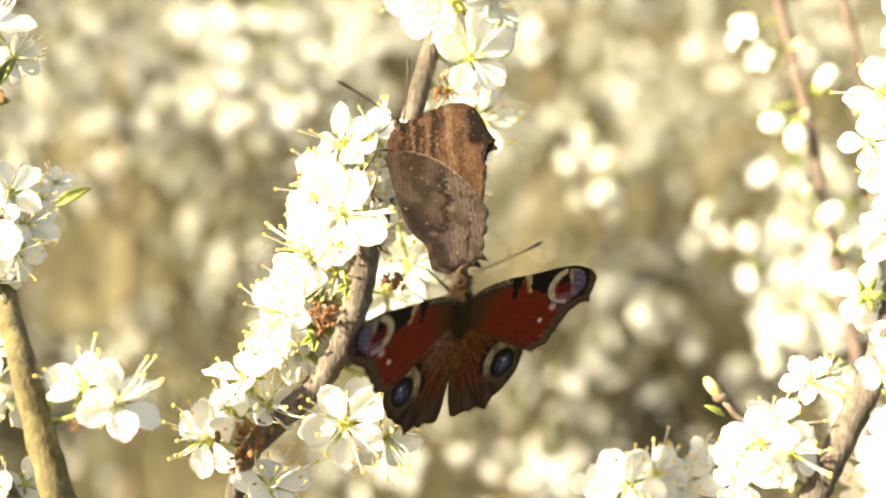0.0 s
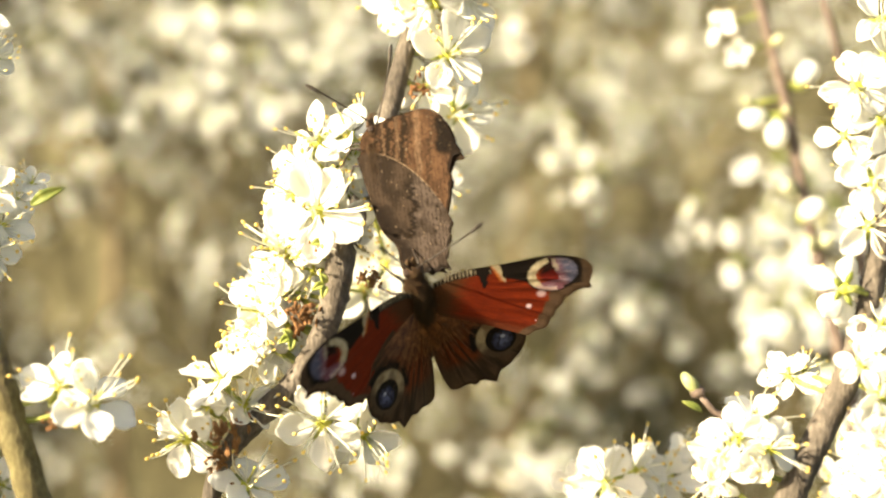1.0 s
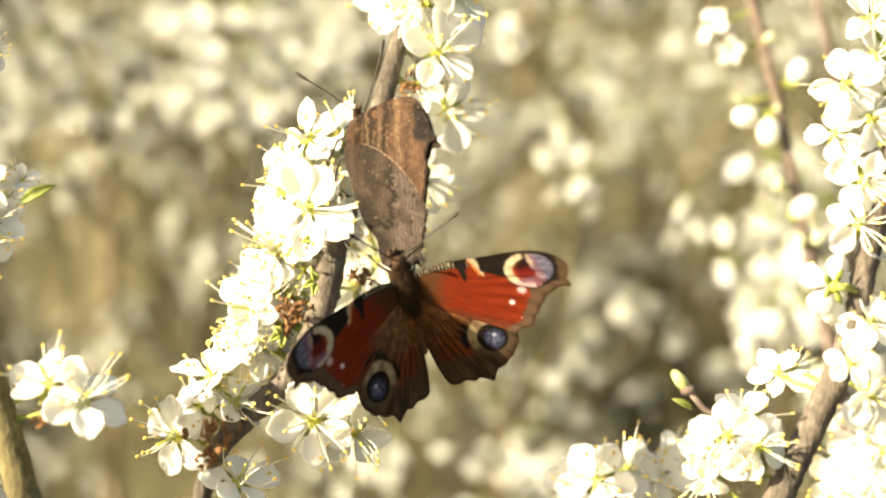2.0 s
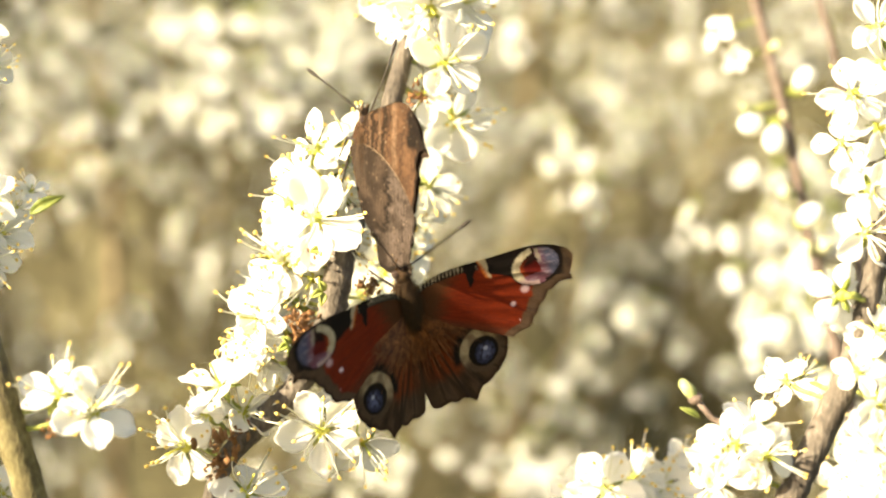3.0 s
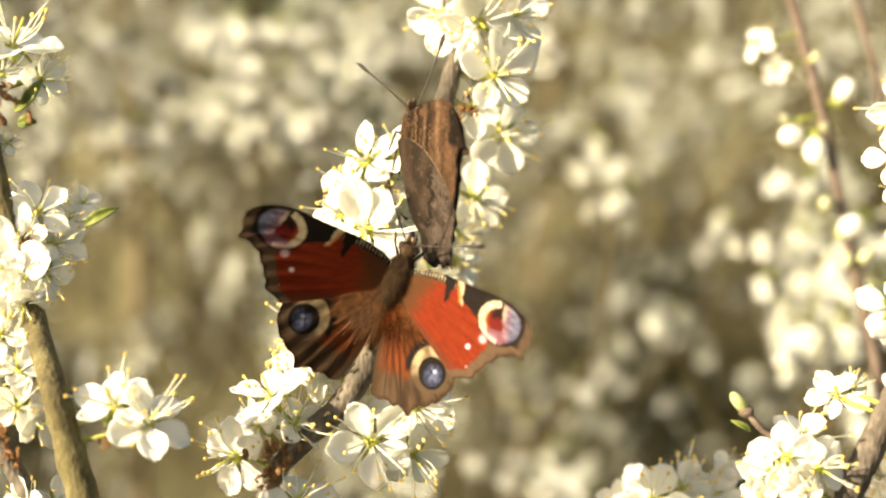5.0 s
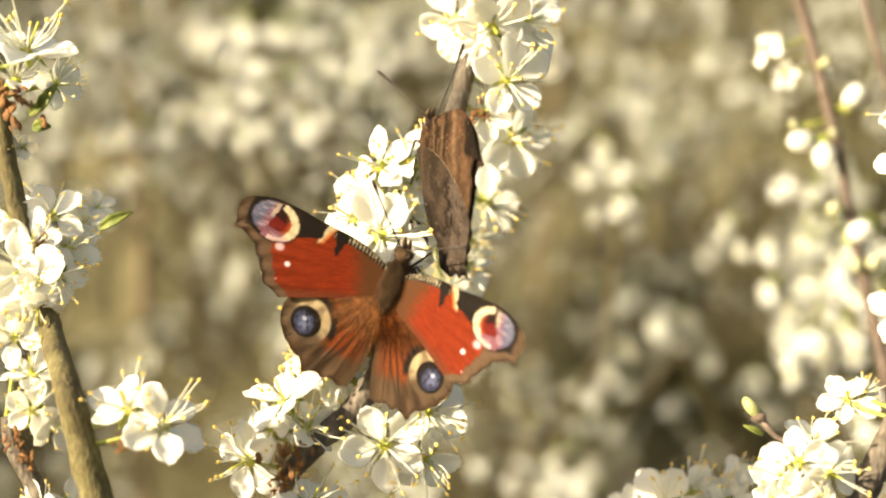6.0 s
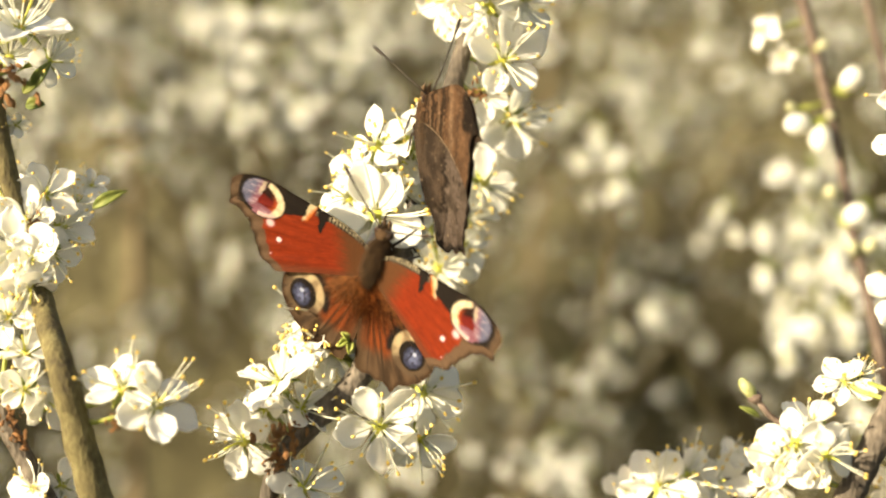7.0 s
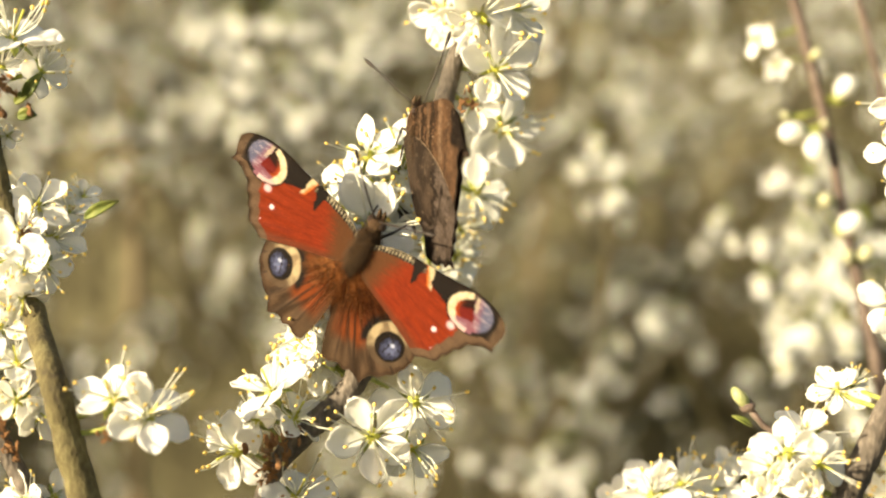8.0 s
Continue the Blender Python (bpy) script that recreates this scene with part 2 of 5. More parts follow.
def flower(branch, stem, x, y, z, fx, fy, fz, size, openness=1.0, stamens=None):
    """One blossom: calyx with pedicel, five petals, a tuft of stamens."""
    centre, way = V(x, y, z), Vector((fx, fy, fz)).normalized()
    s = size * 1.05 * MM
    bm = bmesh.new()
    heart = centre - way * 0.02 * s
    blob(bm, heart, (0.085 * s, 0.085 * s, 0.06 * s), facing(way), 6, 10, 1)
    frame_ = facing(way)
    for k in range(5):
        a = 2 * math.pi * (k + 0.5) / 5
        o = frame_ @ Vector((math.cos(a), math.sin(a), 0))
        side = way.cross(o)
        base, mid, tip = heart + o * 0.05 * s, heart + o * 0.15 * s - way * 0.02 * s, heart + o * 0.23 * s - way * 0.06 * s
        lift = way * 0.006 * s
        quad = [base + side * 0.035 * s, mid + side * 0.045 * s, tip, mid - side * 0.045 * s, base - side * 0.035 * s]
        up = [bm.verts.new(q + lift) for q in quad]
        dn = [bm.verts.new(q - lift) for q in quad]
        bm.faces.new(up)
        bm.faces.new(dn[::-1])
        for i in range(5):
            bm.faces.new((up[i], dn[i], dn[(i + 1) % 5], up[(i + 1) % 5]))
    tube(bm, [heart, heart + way * 0.18 * s, heart + way * 0.33 * s], [0.022 * s, 0.010 * s, 0.014 * s], 6, mat=1)
    foot, rad = nearest_on(stem, centre)
    start = heart - way * 0.05 * s
    mid = (start + foot) * 0.5 - way * 0.12 * s
    path = [foot, foot.lerp(mid, 0.6), mid.lerp(start, 0.5), start]
    tube(bm, path, [0.0006, 0.00045, 0.00042, 0.0008], 6, mat=0)
    bmesh.ops.recalc_face_normals(bm, faces=bm.faces)
    inv = (Matrix.Translation(centre) @ frame_.to_4x4()).inverted()
    bm.transform(inv)
    calyx = part("flower", bm, [SEPAL, HEART], branch)
    calyx.matrix_basis = inv.inverted()
    turn = rnd_flower.uniform(0, 72)
    cupped = rnd_flower.uniform(-10, 10)
    for k in range(5):
        tilt = -(cupped + rnd_flower.uniform(-12, 20)) * openness
        m = pose(0, 0, 0, 0, 0, turn + 72 * k + rnd_flower.uniform(-12, 12)) @ pose(0, 0, 0, rnd_flower.uniform(-24, 24), tilt, 0)
        q = rnd_flower.uniform(0.84, 1.10) * s
        shared("petal", rnd_flower.choice(PETALS), calyx, m @ Matrix.Diagonal((q, q, q, 1)))
    sway = pose(0, 0, 0, rnd_flower.uniform(-24, 24), rnd_flower.uniform(-24, 24), 0)   # the tuft leans to one side
    for k in range(rnd_flower.randint(9, 14) if stamens is None else stamens):
        az, lean = rnd_flower.uniform(0, 360), rnd_flower.triangular(6, 66, 34)
        m = sway @ pose(0, 0, 0, 0, 0, az) @ Matrix.Translation((0.035 * s, 0, 0.02 * s)) @ pose(0, 0, 0, 0, lean, 0)
        shared("stamen", rnd_flower.choice(STAMENS), calyx, m @ Matrix.Diagonal((s, s, s, 1)))
    return calyx


def bud(branch, stem, x, y, z, fx, fy, fz, size, material=None):
    """A closed white bud in a green cup on a short stalk."""
    centre, way = V(x, y, z), Vector((fx, fy, fz)).normalized()
    s = size * MM
    bm = bmesh.new()
    blob(bm, centre, (0.40 * s, 0.40 * s, 0.55 * s), facing(way), 8, 10, 0)
    blob(bm, centre - way * 0.38 * s, (0.30 * s, 0.30 * s, 0.34 * s), facing(way), 6, 8, 1)
    foot, rad = nearest_on(stem, centre)
    tube(bm, [foot, foot.lerp(centre, 0.5) - way * 0.4 * s, centre - way * 0.6 * s], [0.0006, 0.0005, 0.0008], 6, mat=1)
    return part("bud", bm, [material or PETAL, SEPAL], branch)


def bud_scale_mesh():
    bm = bmesh.new()
    blob(bm, Vector((0, 0, 0)), (0.15, 0.06, 0.24), None, 6, 8, 0, 0.9)
    me = bpy.data.meshes.new("bud_scale")
    bm.to_mesh(me)
    bm.free()
    me.materials.append(BUD_SCALE)
    me.shade_smooth()
    return me


SCALE_MESH = bud_scale_mesh()


def scale_knot(branch, x, y, z, size, count, seed):
    """Brown bud scales gathered at a spur."""
    rnd = random.Random(seed)
    for k in range(count):
        o = Vector((rnd.gauss(0, 0.22), rnd.gauss(0, 0.20), rnd.gauss(0, 0.24))) * size * MM
        q = Matrix.Rotation(rnd.uniform(0, 6.28), 4, Vector((rnd.gauss(0, 1), rnd.gauss(0, 1), rnd.gauss(0, 1))).normalized())
        f = size * MM * rnd.uniform(0.26, 0.58)
        shared("bud_scale", SCALE_MESH, branch, Matrix.Translation(V(x, y, z) + o) @ q @ Matrix.Diagonal((f, f, f, 1)))


def branch_thing(name, rows, material, label, down, lump=0.16, sides=14):
    """A branch that comes up from the ground; rows of place and radius in mm, from the top."""
    x, y, z, r = rows[-1]
    px, py, pz, pr = rows[-2]
    k0 = 60 / max(20, pz - z)
    rows = list(rows)
    for q in (0.03, 0.07, 0.14, 0.25, 0.4, 0.6, 0.8, 1.0):
        bend = (1 - q) * q * 4
        rows.append((x + down[0] * q + (x - px) * k0 * bend, y + down[1] * q, z + (-1215 - z) * q, r * (1 + 1.2 * q)))
    pts = smooth_path(rows, 7)
    path, radii = [V(*p[:3]) for p in pts], [p[3] * MM for p in pts]
    root = new(name)
    root.location = path[-1] + Vector((0, 0, 0.015))
    tagged(root, label, "branch", "blossoming branches")
    bm = bmesh.new()
    tube(bm, path, radii, sides, lump, seed=len(rows))
    bm.transform(Matrix.Translation(-root.location))
    part("stem", bm, material, root)
    return root, list(zip(path, radii))


def settle_parts(root):
    """Parts made at world places are moved into their thing's space."""
    for ob in root.children:
        if ob.name.split(".")[0] != "stem":
            ob.matrix_basis = Matrix.Translation(-root.location) @ ob.matrix_basis


# ---------------------------------------------------------------- ground and thicket behind
def ground():
    bm = bmesh.new()
    n = 40
    half = 400.0
    vs = []
    for i in range(n + 1):
        row = []
        for j in range(n + 1):
            a, b = 2 * i / n - 1, 2 * j / n - 1
            x, y = half * a ** 3, half * b ** 3
            row.append(bm.verts.new((x, y, 0.03 * noise.noise(Vector((x * 0.6, y * 0.6, 0))) - 0.015)))
        vs.append(row)
    for i in range(n):
        for j in range(n):
            bm.faces.new((vs[i][j], vs[i + 1][j], vs[i + 1][j + 1], vs[i][j + 1]))
    tagged(part("ground", bm, GRASS), "dry spring grass on level ground", "ground", kind="structure")


ground()


def far_hedge():
    """The rest of the scrub, far behind the thicket: a lumpy bank."""
    bm = bmesh.new()
    cols = []
    for i in range(121):
        x = -9 + 18 * i / 120
        col = []
        for j in range(41):
            h = 3.4 * j / 40
            bulge = 0.35 * math.sin(math.pi * min(1, h / 3.4))
            y = 3.4 - bulge + 0.35 * noise.noise(Vector((x * 1.7, h * 1.7, 1))) + 0.16 * noise.noise(Vector((x * 6, h * 6, 4)))
            col.append(bm.verts.new((x, y, h - 0.05)))
        col += [bm.verts.new((x, 4.6, 3.2 + 0.3 * noise.noise(Vector((x, 0, 8))))), bm.verts.new((x, 4.8, -0.05))]
        cols.append(col)
    for a, b in zip(cols, cols[1:]):
        for j in range(len(a) - 1):
            bm.faces.new((a[j], b[j], b[j + 1], a[j + 1]))
    bm.faces.new(cols[0])
    bm.faces.new(cols[-1][::-1])
    bmesh.ops.recalc_face_normals(bm, faces=bm.faces)
    tagged(part("backdrop", bm, HEDGE), "pale brown bank of flowering scrub in the distance", "backdrop", kind="structure")


far_hedge()


# bunches of blossom in the front of the thicket: place and reach, mm
CLUMPS_LEFT = [
    (-24.7, 800, 108.8, 16.4),
    (-65.9, 800, 69.2, 16.4),
    (-43.6, 850, 67.5, 14.5),
    (-215.1, 900, 104.4, 21.5),
    (-168.9, 900, 122.7, 21.5),
    (-152.1, 950, 83.9, 19.5),
    (-190.6, 900, 79.7, 15.4),
    (-215, 850, 124.9, 17.4),
    (-233.6, 900, 92.2, 15.4),
    (-65.8, 800, 108.9, 21.9),
    (-43.4, 850, 115.6, 17.4),
    (-75.4, 680, 69.5, 18.6),
    (-91.8, 720, 80.9, 23.4),
    (-90.5, 740, 59.1, 15.2),
    (-129.8, 660, 48.4, 13.5),
    (-138.4, 900, 13.3, 11.7),
    (-117.8, 800, 111.8, 15),
    (-74.5, 720, 94.4, 14.8),
    (-154.2, 700, 31, 7.7),
    (-52.2, 850, 95.2, 13.1),
    (-217, 950, 129.7, 19.5),
    (-202.8, 800, 57.4, 16.4),
    (-162, 950, 41.7, 13),
    (-96.3, 850, -35.5, 11.6),
    (-165.9, 900, 95, 15.4),
    (-95.5, 800, 100.2, 14),
    (-102.3, 800, 82.4, 14),
    (-90.7, 820, 66.2, 13),
    (-83.2, 800, 90.6, 12),
    (-114.5, 820, 106.9, 12),
]
CLUMPS_RIGHT = [
    (129.8, 550, -19.6, 12),
    (118.8, 560, -31.5, 7.7),
    (135.2, 560, -2.8, 13.4),
    (128, 570, 12.8, 8.8),
    (35.2, 660, 82.9, 7.2),
    (50.5, 630, 38.1, 8.5),
    (57, 600, 16.8, 7),
    (122.4, 580, 5.1, 16.3),
    (122.5, 600, -18.3, 12.7),
    (128.2, 580, -11.8, 14.3),
    (130.3, 560, -29.6, 15.3),
    (96.6, 750, -29.3, 7.7),
    (92.9, 950, -21, 13),
    (51.2, 800, -77.6, 13.7),
    (-19.1, 750, -100.7, 19.2),
    (24.5, 750, -100.8, 15.4),
    (46.5, 700, -89.4, 10),
    (98.9, 900, 87.9, 13.8),
    (124.3, 500, -45.2, 12),
    (95.7, 780, 54.9, 8.5),
    (32.6, 950, -59.7, 13),
    (79.9, 900, -56.7, 12.3),
]
CLUMPS = CLUMPS_LEFT + CLUMPS_RIGHT


def thicket():
    """Stems, twigs and thousands of blossoms behind the near branches."""
    rnd = random.Random(11)
    root = new("blossom_thicket")
    root.location = (0, 1.2, 0)
    tagged(root, "dense thicket covered in white spring blossom", "shrub", kind="stuff")
    bm = bmesh.new()
    places = []
    for k in range(64):
        depth = 0.66 + 1.55 * (k / 64) ** 1.1
        x0 = rnd.uniform(-0.95, 0.95) * (0.55 + 0.5 * depth)
        lean = Vector((rnd.uniform(-0.28, 0.28), rnd.uniform(-0.03, 0.16), 0))
        thick, height = rnd.uniform(0.0011, 0.0024), rnd.uniform(1.5, 2.2)
        line = []
        for i in range(12):
            s = i / 11
            wob = Vector((noise.noise(Vector((k * 3.3, s * 2.3, 0))), noise.noise(Vector((k * 3.3, s * 2.3, 9))), 0)) * 0.10
            line.append(Vector((x0, depth, -0.02)) + lean * s * 1.4 + wob + Vector((0, 0, height * s)))
        tube(bm, line, [thick * (1.15 - 0.9 * i / 11) for i in range(12)], 6)
        for t in range(32):
            s = rnd.uniform(0.14, 1.0) * 11
            i = min(10, int(s))
            foot = line[i].lerp(line[i + 1], s - i)
            az = rnd.uniform(0, 6.283)
            way = Vector((math.cos(az), math.sin(az), rnd.uniform(-0.1, 1.3))).normalized()
            length = rnd.uniform(0.07, 0.26)
            end = foot + way * length
            if min(end.y, foot.y) < 0.56 + 0.1 * rnd.random():
                continue
            mid = foot.lerp(end, 0.5) + Vector((rnd.gauss(0, 0.012), rnd.gauss(0, 0.012), rnd.gauss(0, 0.012)))
            tube(bm, [foot, mid, end], [0.002, 0.0016, 0.0009], 5)
            q = 0.12
            dense = 0.10 + 0.62 * (noise.noise(foot * 9.0) > 0.0)
            if foot.z < 1.15:
                dense *= 0.75                             # fewer blossoms low down
            while q < 1.0:
                p = foot.lerp(mid, q * 2) if q < 0.5 else mid.lerp(end, q * 2 - 1)
                for r in range(rnd.choice((1, 2, 2, 3))):
                    if rnd.random() < dense:
                        d = (Vector((rnd.gauss(0, 1), rnd.gauss(0, 1), rnd.gauss(0, 1))).normalized() + SUN_FROM * 0.6).normalized()
                        places.append((p + d * rnd.uniform(0.006, 0.013), d, rnd.uniform(0.009, 0.014)))
                q += rnd.uniform(0.008, 0.022) / length
    pale = bmesh.new()
    for x0, y0, top, thick in ((-183, 880, 165, 5.2), (70, 1100, 200, 3.2)):      # two stout pale stems
        line = [V(x0 + 6 * math.sin(i * 0.9) - 4 * i, y0 + 45 * i, top - (top + 1215) * (i / 9) ** 1.6) for i in range(10)]
        tube(pale, line, [thick * (0.8 + 0.06 * i) * MM for i in range(10)], 8, 0.12)
    bunches = [(V(cx, cy, cz), r) for cx, cy, cz, r in CLUMPS]
    for k in range(1150):                             # many more, all through the depth of the thicket, with gaps
        away = rnd.uniform(0.86, 2.3)
        core = Vector((rnd.uniform(-0.42, 0.42) * away, away, 1.2 + rnd.uniform(-0.24, 0.26) * away))
        gap = noise.noise(core * 7.0 + Vector((3, 1, 7))) + 0.9 * (core.z - 1.2) / away - 0.35 * core.x / away
        gap -= 0.40 * math.exp(-((core.x / away + 0.17) / 0.08) ** 2 - (((core.z - 1.2) / away + 0.11) / 0.07) ** 2)
        gap -= 0.30 * math.exp(-((core.x / away - 0.075) / 0.06) ** 2 - (((core.z - 1.2) / away - 0.11) / 0.06) ** 2)
        if gap > -0.10:
            bunches.append((core, rnd.uniform(6, 17)))
    for number, (core, r) in enumerate(bunches):
        drop = Vector((rnd.gauss(0, 0.05), 0.06, -0.10)) * rnd.uniform(0.6, 1.4)
        tube(bm, [core + Vector((0, 0, r * MM)), core, core + drop * 0.5 + Vector((0.01, 0, 0)), core + drop], [0.0008, 0.0012, 0.0014, 0.0016], 5)
        for k in range(int((4 + (r / 4.6) ** 1.9) * (1.9 if number < len(CLUMPS) and core.x > 0.09 else 1.0))):
            o = Vector((rnd.gauss(0, 0.6), rnd.gauss(0, 0.6), rnd.gauss(0, 0.6))) * r * MM
            d = (o.normalized() * 0.8 + Vector((rnd.gauss(0, 0.4), rnd.gauss(0, 0.4), rnd.gauss(0, 0.4))) + SUN_FROM * 0.5).normalized()
            places.append((core + o * rnd.uniform(0.6, 1.6), d, rnd.uniform(0.006, 0.0105)))
        for k in range(3):
            o = Vector((rnd.gauss(0, 0.6), rnd.gauss(0, 0.4), rnd.gauss(0, 0.6))) * r * MM
            tube(bm, [core, core + o * 0.6, core + o * 1.2], [0.0012, 0.001, 0.0006], 5)
    bm.transform(Matrix.Translation(-root.location))
    part("twigs", bm, FAR_BARK, root)
    pale.transform(Matrix.Translation(-root.location))
    part("stems", pale, PALE_BARK, root, "stout pale stems")
    # one simple blossom, repeated
    pv, pf = [], []
    for k in range(5):
        a = 2 * math.pi * k / 5
        c, s = math.cos(a), math.sin(a)
        base = len(pv)
        for r, wv, z in ((0.06, 0.03, 0.0), (0.28, -0.17, 0.06), (0.28, 0.17, 0.06), (0.46, -0.13, 0.13), (0.46, 0.13, 0.13), (0.51, 0.0, 0.15), (0.27, 0.0, 0.03)):
            pv.append((r * c - wv * s, r * s + wv * c, z))
        pf += [(base, base + 1, base + 6), (base, base + 6, base + 2), (base + 6, base + 1, base + 3), (base + 6, base + 3, base + 5), (base + 6, base + 5, base + 4), (base + 6, base + 4, base + 2)]
    hv, hf = [(0, 0, 0.02)], []
    for k in range(6):
        a = 2 * math.pi * k / 6
        hv.append((0.15 * math.cos(a), 0.15 * math.sin(a), 0.20))
    hv.append((0, 0, 0.30))
    for k in range(6):
        hf += [(0, 1 + (k + 1) % 6, 1 + k), (7, 1 + k, 1 + (k + 1) % 6)]
    lv = [(0, 0, 0), (0.10, -0.05, 0.2), (0.10, 0.05, 0.2), (0.03, 0, 0.2), (0, 0, 0.55)]
    lf = [(0, 1, 3), (0, 3, 2), (3, 1, 4), (2, 3, 4), (0, 2, 1), (1, 2, 4)]
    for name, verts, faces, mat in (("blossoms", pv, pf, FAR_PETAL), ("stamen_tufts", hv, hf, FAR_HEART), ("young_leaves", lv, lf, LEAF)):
        base_v, base_f = np.array(verts), np.array(faces)
        spots = places if name != "young_leaves" else [(p + Vector((0.004, 0, 0.002)), Vector((d.y, -d.x, d.z + 0.5)).normalized(), 0.021) for p, d, q in places[::2]]
        n = len(spots)
        out_v = np.empty((n, len(verts), 3))
        for i, (p, d, size) in enumerate(spots):
            rot = np.array(d.to_track_quat("Z", "Y").to_matrix())
            a = i * 1.7
            spin = np.array(((math.cos(a), -math.sin(a), 0), (math.sin(a), math.cos(a), 0), (0, 0, 1)))
            out_v[i] = base_v @ (rot @ spin).T * size + np.array(p - root.location)
        out_f = (base_f[None] + (np.arange(n) * len(verts))[:, None, None]).reshape(-1, 3)
        me = bpy.data.meshes.new(name)
        me.vertices.add(n * len(verts))
        me.vertices.foreach_set("co", out_v.ravel())
        me.loops.add(out_f.size)
        me.loops.foreach_set("vertex_index", out_f.ravel().astype(np.int32))
        me.polygons.add(len(out_f))
        me.polygons.foreach_set("loop_start", np.arange(0, out_f.size, 3, dtype=np.int32))
        me.update(calc_edges=True)
        me.validate()
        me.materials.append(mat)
        ob = new(name, me)
        ob.parent = root


thicket()

# ---------------------------------------------------------------- near branches
MAIN_STEM = [
    (5.19, 327.8, 56.09, 1.9),
    (1.83, 326.78, 49.27, 1.9),
    (-1.73, 324.74, 41.13, 1.88),
    (-4.28, 322.71, 32.07, 1.99),
    (-6.11, 320.67, 25.35, 2.09),
    (-9.16, 319.65, 15.37, 2.29),
    (-12.37, 311.39, 5.39, 2.44),
    (-14.37, 309.39, -1, 2.65),
    (-15.47, 309.39, -7.28, 2.65),
    (-17.17, 309.39, -13.68, 2.54),
    (-19.86, 309.39, -19.96, 2.43),
    (-24.05, 309.39, -25.85, 2.32),
    (-29.54, 309.39, -31.14, 2.22),
    (-34.83, 309.39, -36.33, 2.01),
    (-37.63, 309.39, -41.12, 1.79),
    (-39.32, 309.39, -47.51, 1.79),
    (-40.02, 309.39, -58.09, 1.9),
]
MAIN_FLOWERS = [
    (2.85, 321.69, 47.64, 0.1, -0.95, -0.3, 20.56),
    (-4.58, 323.72, 49.27, -0.5, -0.84, -0.2, 18.22),
    (9.26, 323.72, 48.76, 0.6, -0.79, 0.1, 15.78),
    (5.6, 320.67, 36.95, 0.35, -0.93, 0.1, 18.12),
    (7.33, 337, 26.79, 0.35, -0.87, -0.35, 18.3),
    (0.92, 324.74, 31.05, 0.2, -0.97, 0.1, 13.44),
    (1.80, 337, 13.77, 0.2, -0.98, 0, 16.3),
    (-1.37, 337, 6.26, 0.2, -0.93, -0.3, 10.5),
    (-13.13, 308.45, 20.87, -0.3, -0.55, 0.8, 15.27),
    (-19.14, 308.45, 19.75, -0.75, -0.6, 0.3, 14.76),
    (-12.83, 311.51, 16.19, -0.2, -0.95, 0.1, 14.25),
    (-18.53, 306.42, 6.52, -0.2, -0.95, 0.15, 21.89),
    (-24.23, 312.53, 10.28, -0.6, -0.75, 0.3, 14.25),
    (-14.25, 312.53, 11.61, 0, -0.97, 0.2, 14.25),
    (-25.65, 311.51, -0.71, -0.5, -0.85, 0.1, 17.31),
    (-19.95, 313.54, -4.38, -0.2, -0.9, -0.4, 15.27),
    (-29.93, 311.51, -12.01, -0.6, -0.8, 0.1, 16.29),
    (-25.14, 313.54, -15.07, -0.7, 0.45, -0.2, 14.25),
    (-27.38, 312.53, -19.24, -0.5, -0.75, -0.4, 14.76),
    (-23.52, 314.56, -9.47, -0.5, -0.65, 0.3, 14.25),
    (-9.26, 314.56, 13.95, 0.1, -0.95, 0.2, 12.72),
    (-6.90, 337, -3.45, 0.1, -0.97, 0.1, 17.7),
    (-11.41, 337, -8.50, 0.2, -0.9, 0.3, 15.0),
    (-2.56, 337, 0.64, 0.3, -0.9, 0.2, 13.8),
    (-17, 310.49, 13.84, -0.3, -0.9, 0.3, 14.25),
    (-22.4, 312.53, 14.96, -0.6, -0.7, 0.3, 12.72),
    (-14.46, 311.51, 3.26, 0.2, -0.9, -0.3, 14.25),
    (-21.89, 311.51, 2.24, -0.4, -0.85, -0.2, 14.25),
    (-27.89, 312.53, -7.33, -0.5, -0.8, 0.2, 14.25),
    (-30.85, 314.56, -17, -0.6, -0.7, 0, 13.23),
]
FOOT_FLOWERS = [
    (-36.95, 307.44, -24.23, -0.3, -0.45, 0.85, 15.78),
    (-43.88, 308.45, -35.43, -0.5, -0.83, -0.2, 16.8),
    (-32.78, 308.45, -29.32, 0.4, -0.6, 0.65, 15.27),
    (-32.37, 308.45, -43.98, 0.35, -0.6, 0.7, 15.78),
    (-18.32, 308.45, -32.78, -0.1, -0.98, 0.1, 18.83),
    (-10.79, 310.49, -35.32, 0.35, -0.85, -0.4, 14.76),
    (-39.91, 311.51, -30.03, -0.6, -0.7, 0.2, 12.72),
    (-10.28, 311.51, -26.67, 0.1, -0.97, 0.15, 17.31),
    (-30.54, 311.51, -15.88, 0.05, -0.75, 0.6, 13.74),
    (-24.84, 314.56, -20.26, 0.3, -0.85, 0.4, 12.22),
]
LEFT_STEM = [
    (-91.22, 303, 40.05, 1.56),
    (-89.2, 303, 30.72, 1.61),
    (-87.51, 303, 20.87, 1.71),
    (-84.86, 303, 8.9, 1.86),
    (-82.11, 303, -1.48, 2.02),
    (-78.9, 298.87, -9.82, 2.19),
    (-73.28, 287.09, -19.17, 2.36),
    (-70.1, 286, -29.9, 2.64),
    (-66.6, 286, -42.7, 2.83),
    (-62.9, 286, -54.4, 3.03),
]
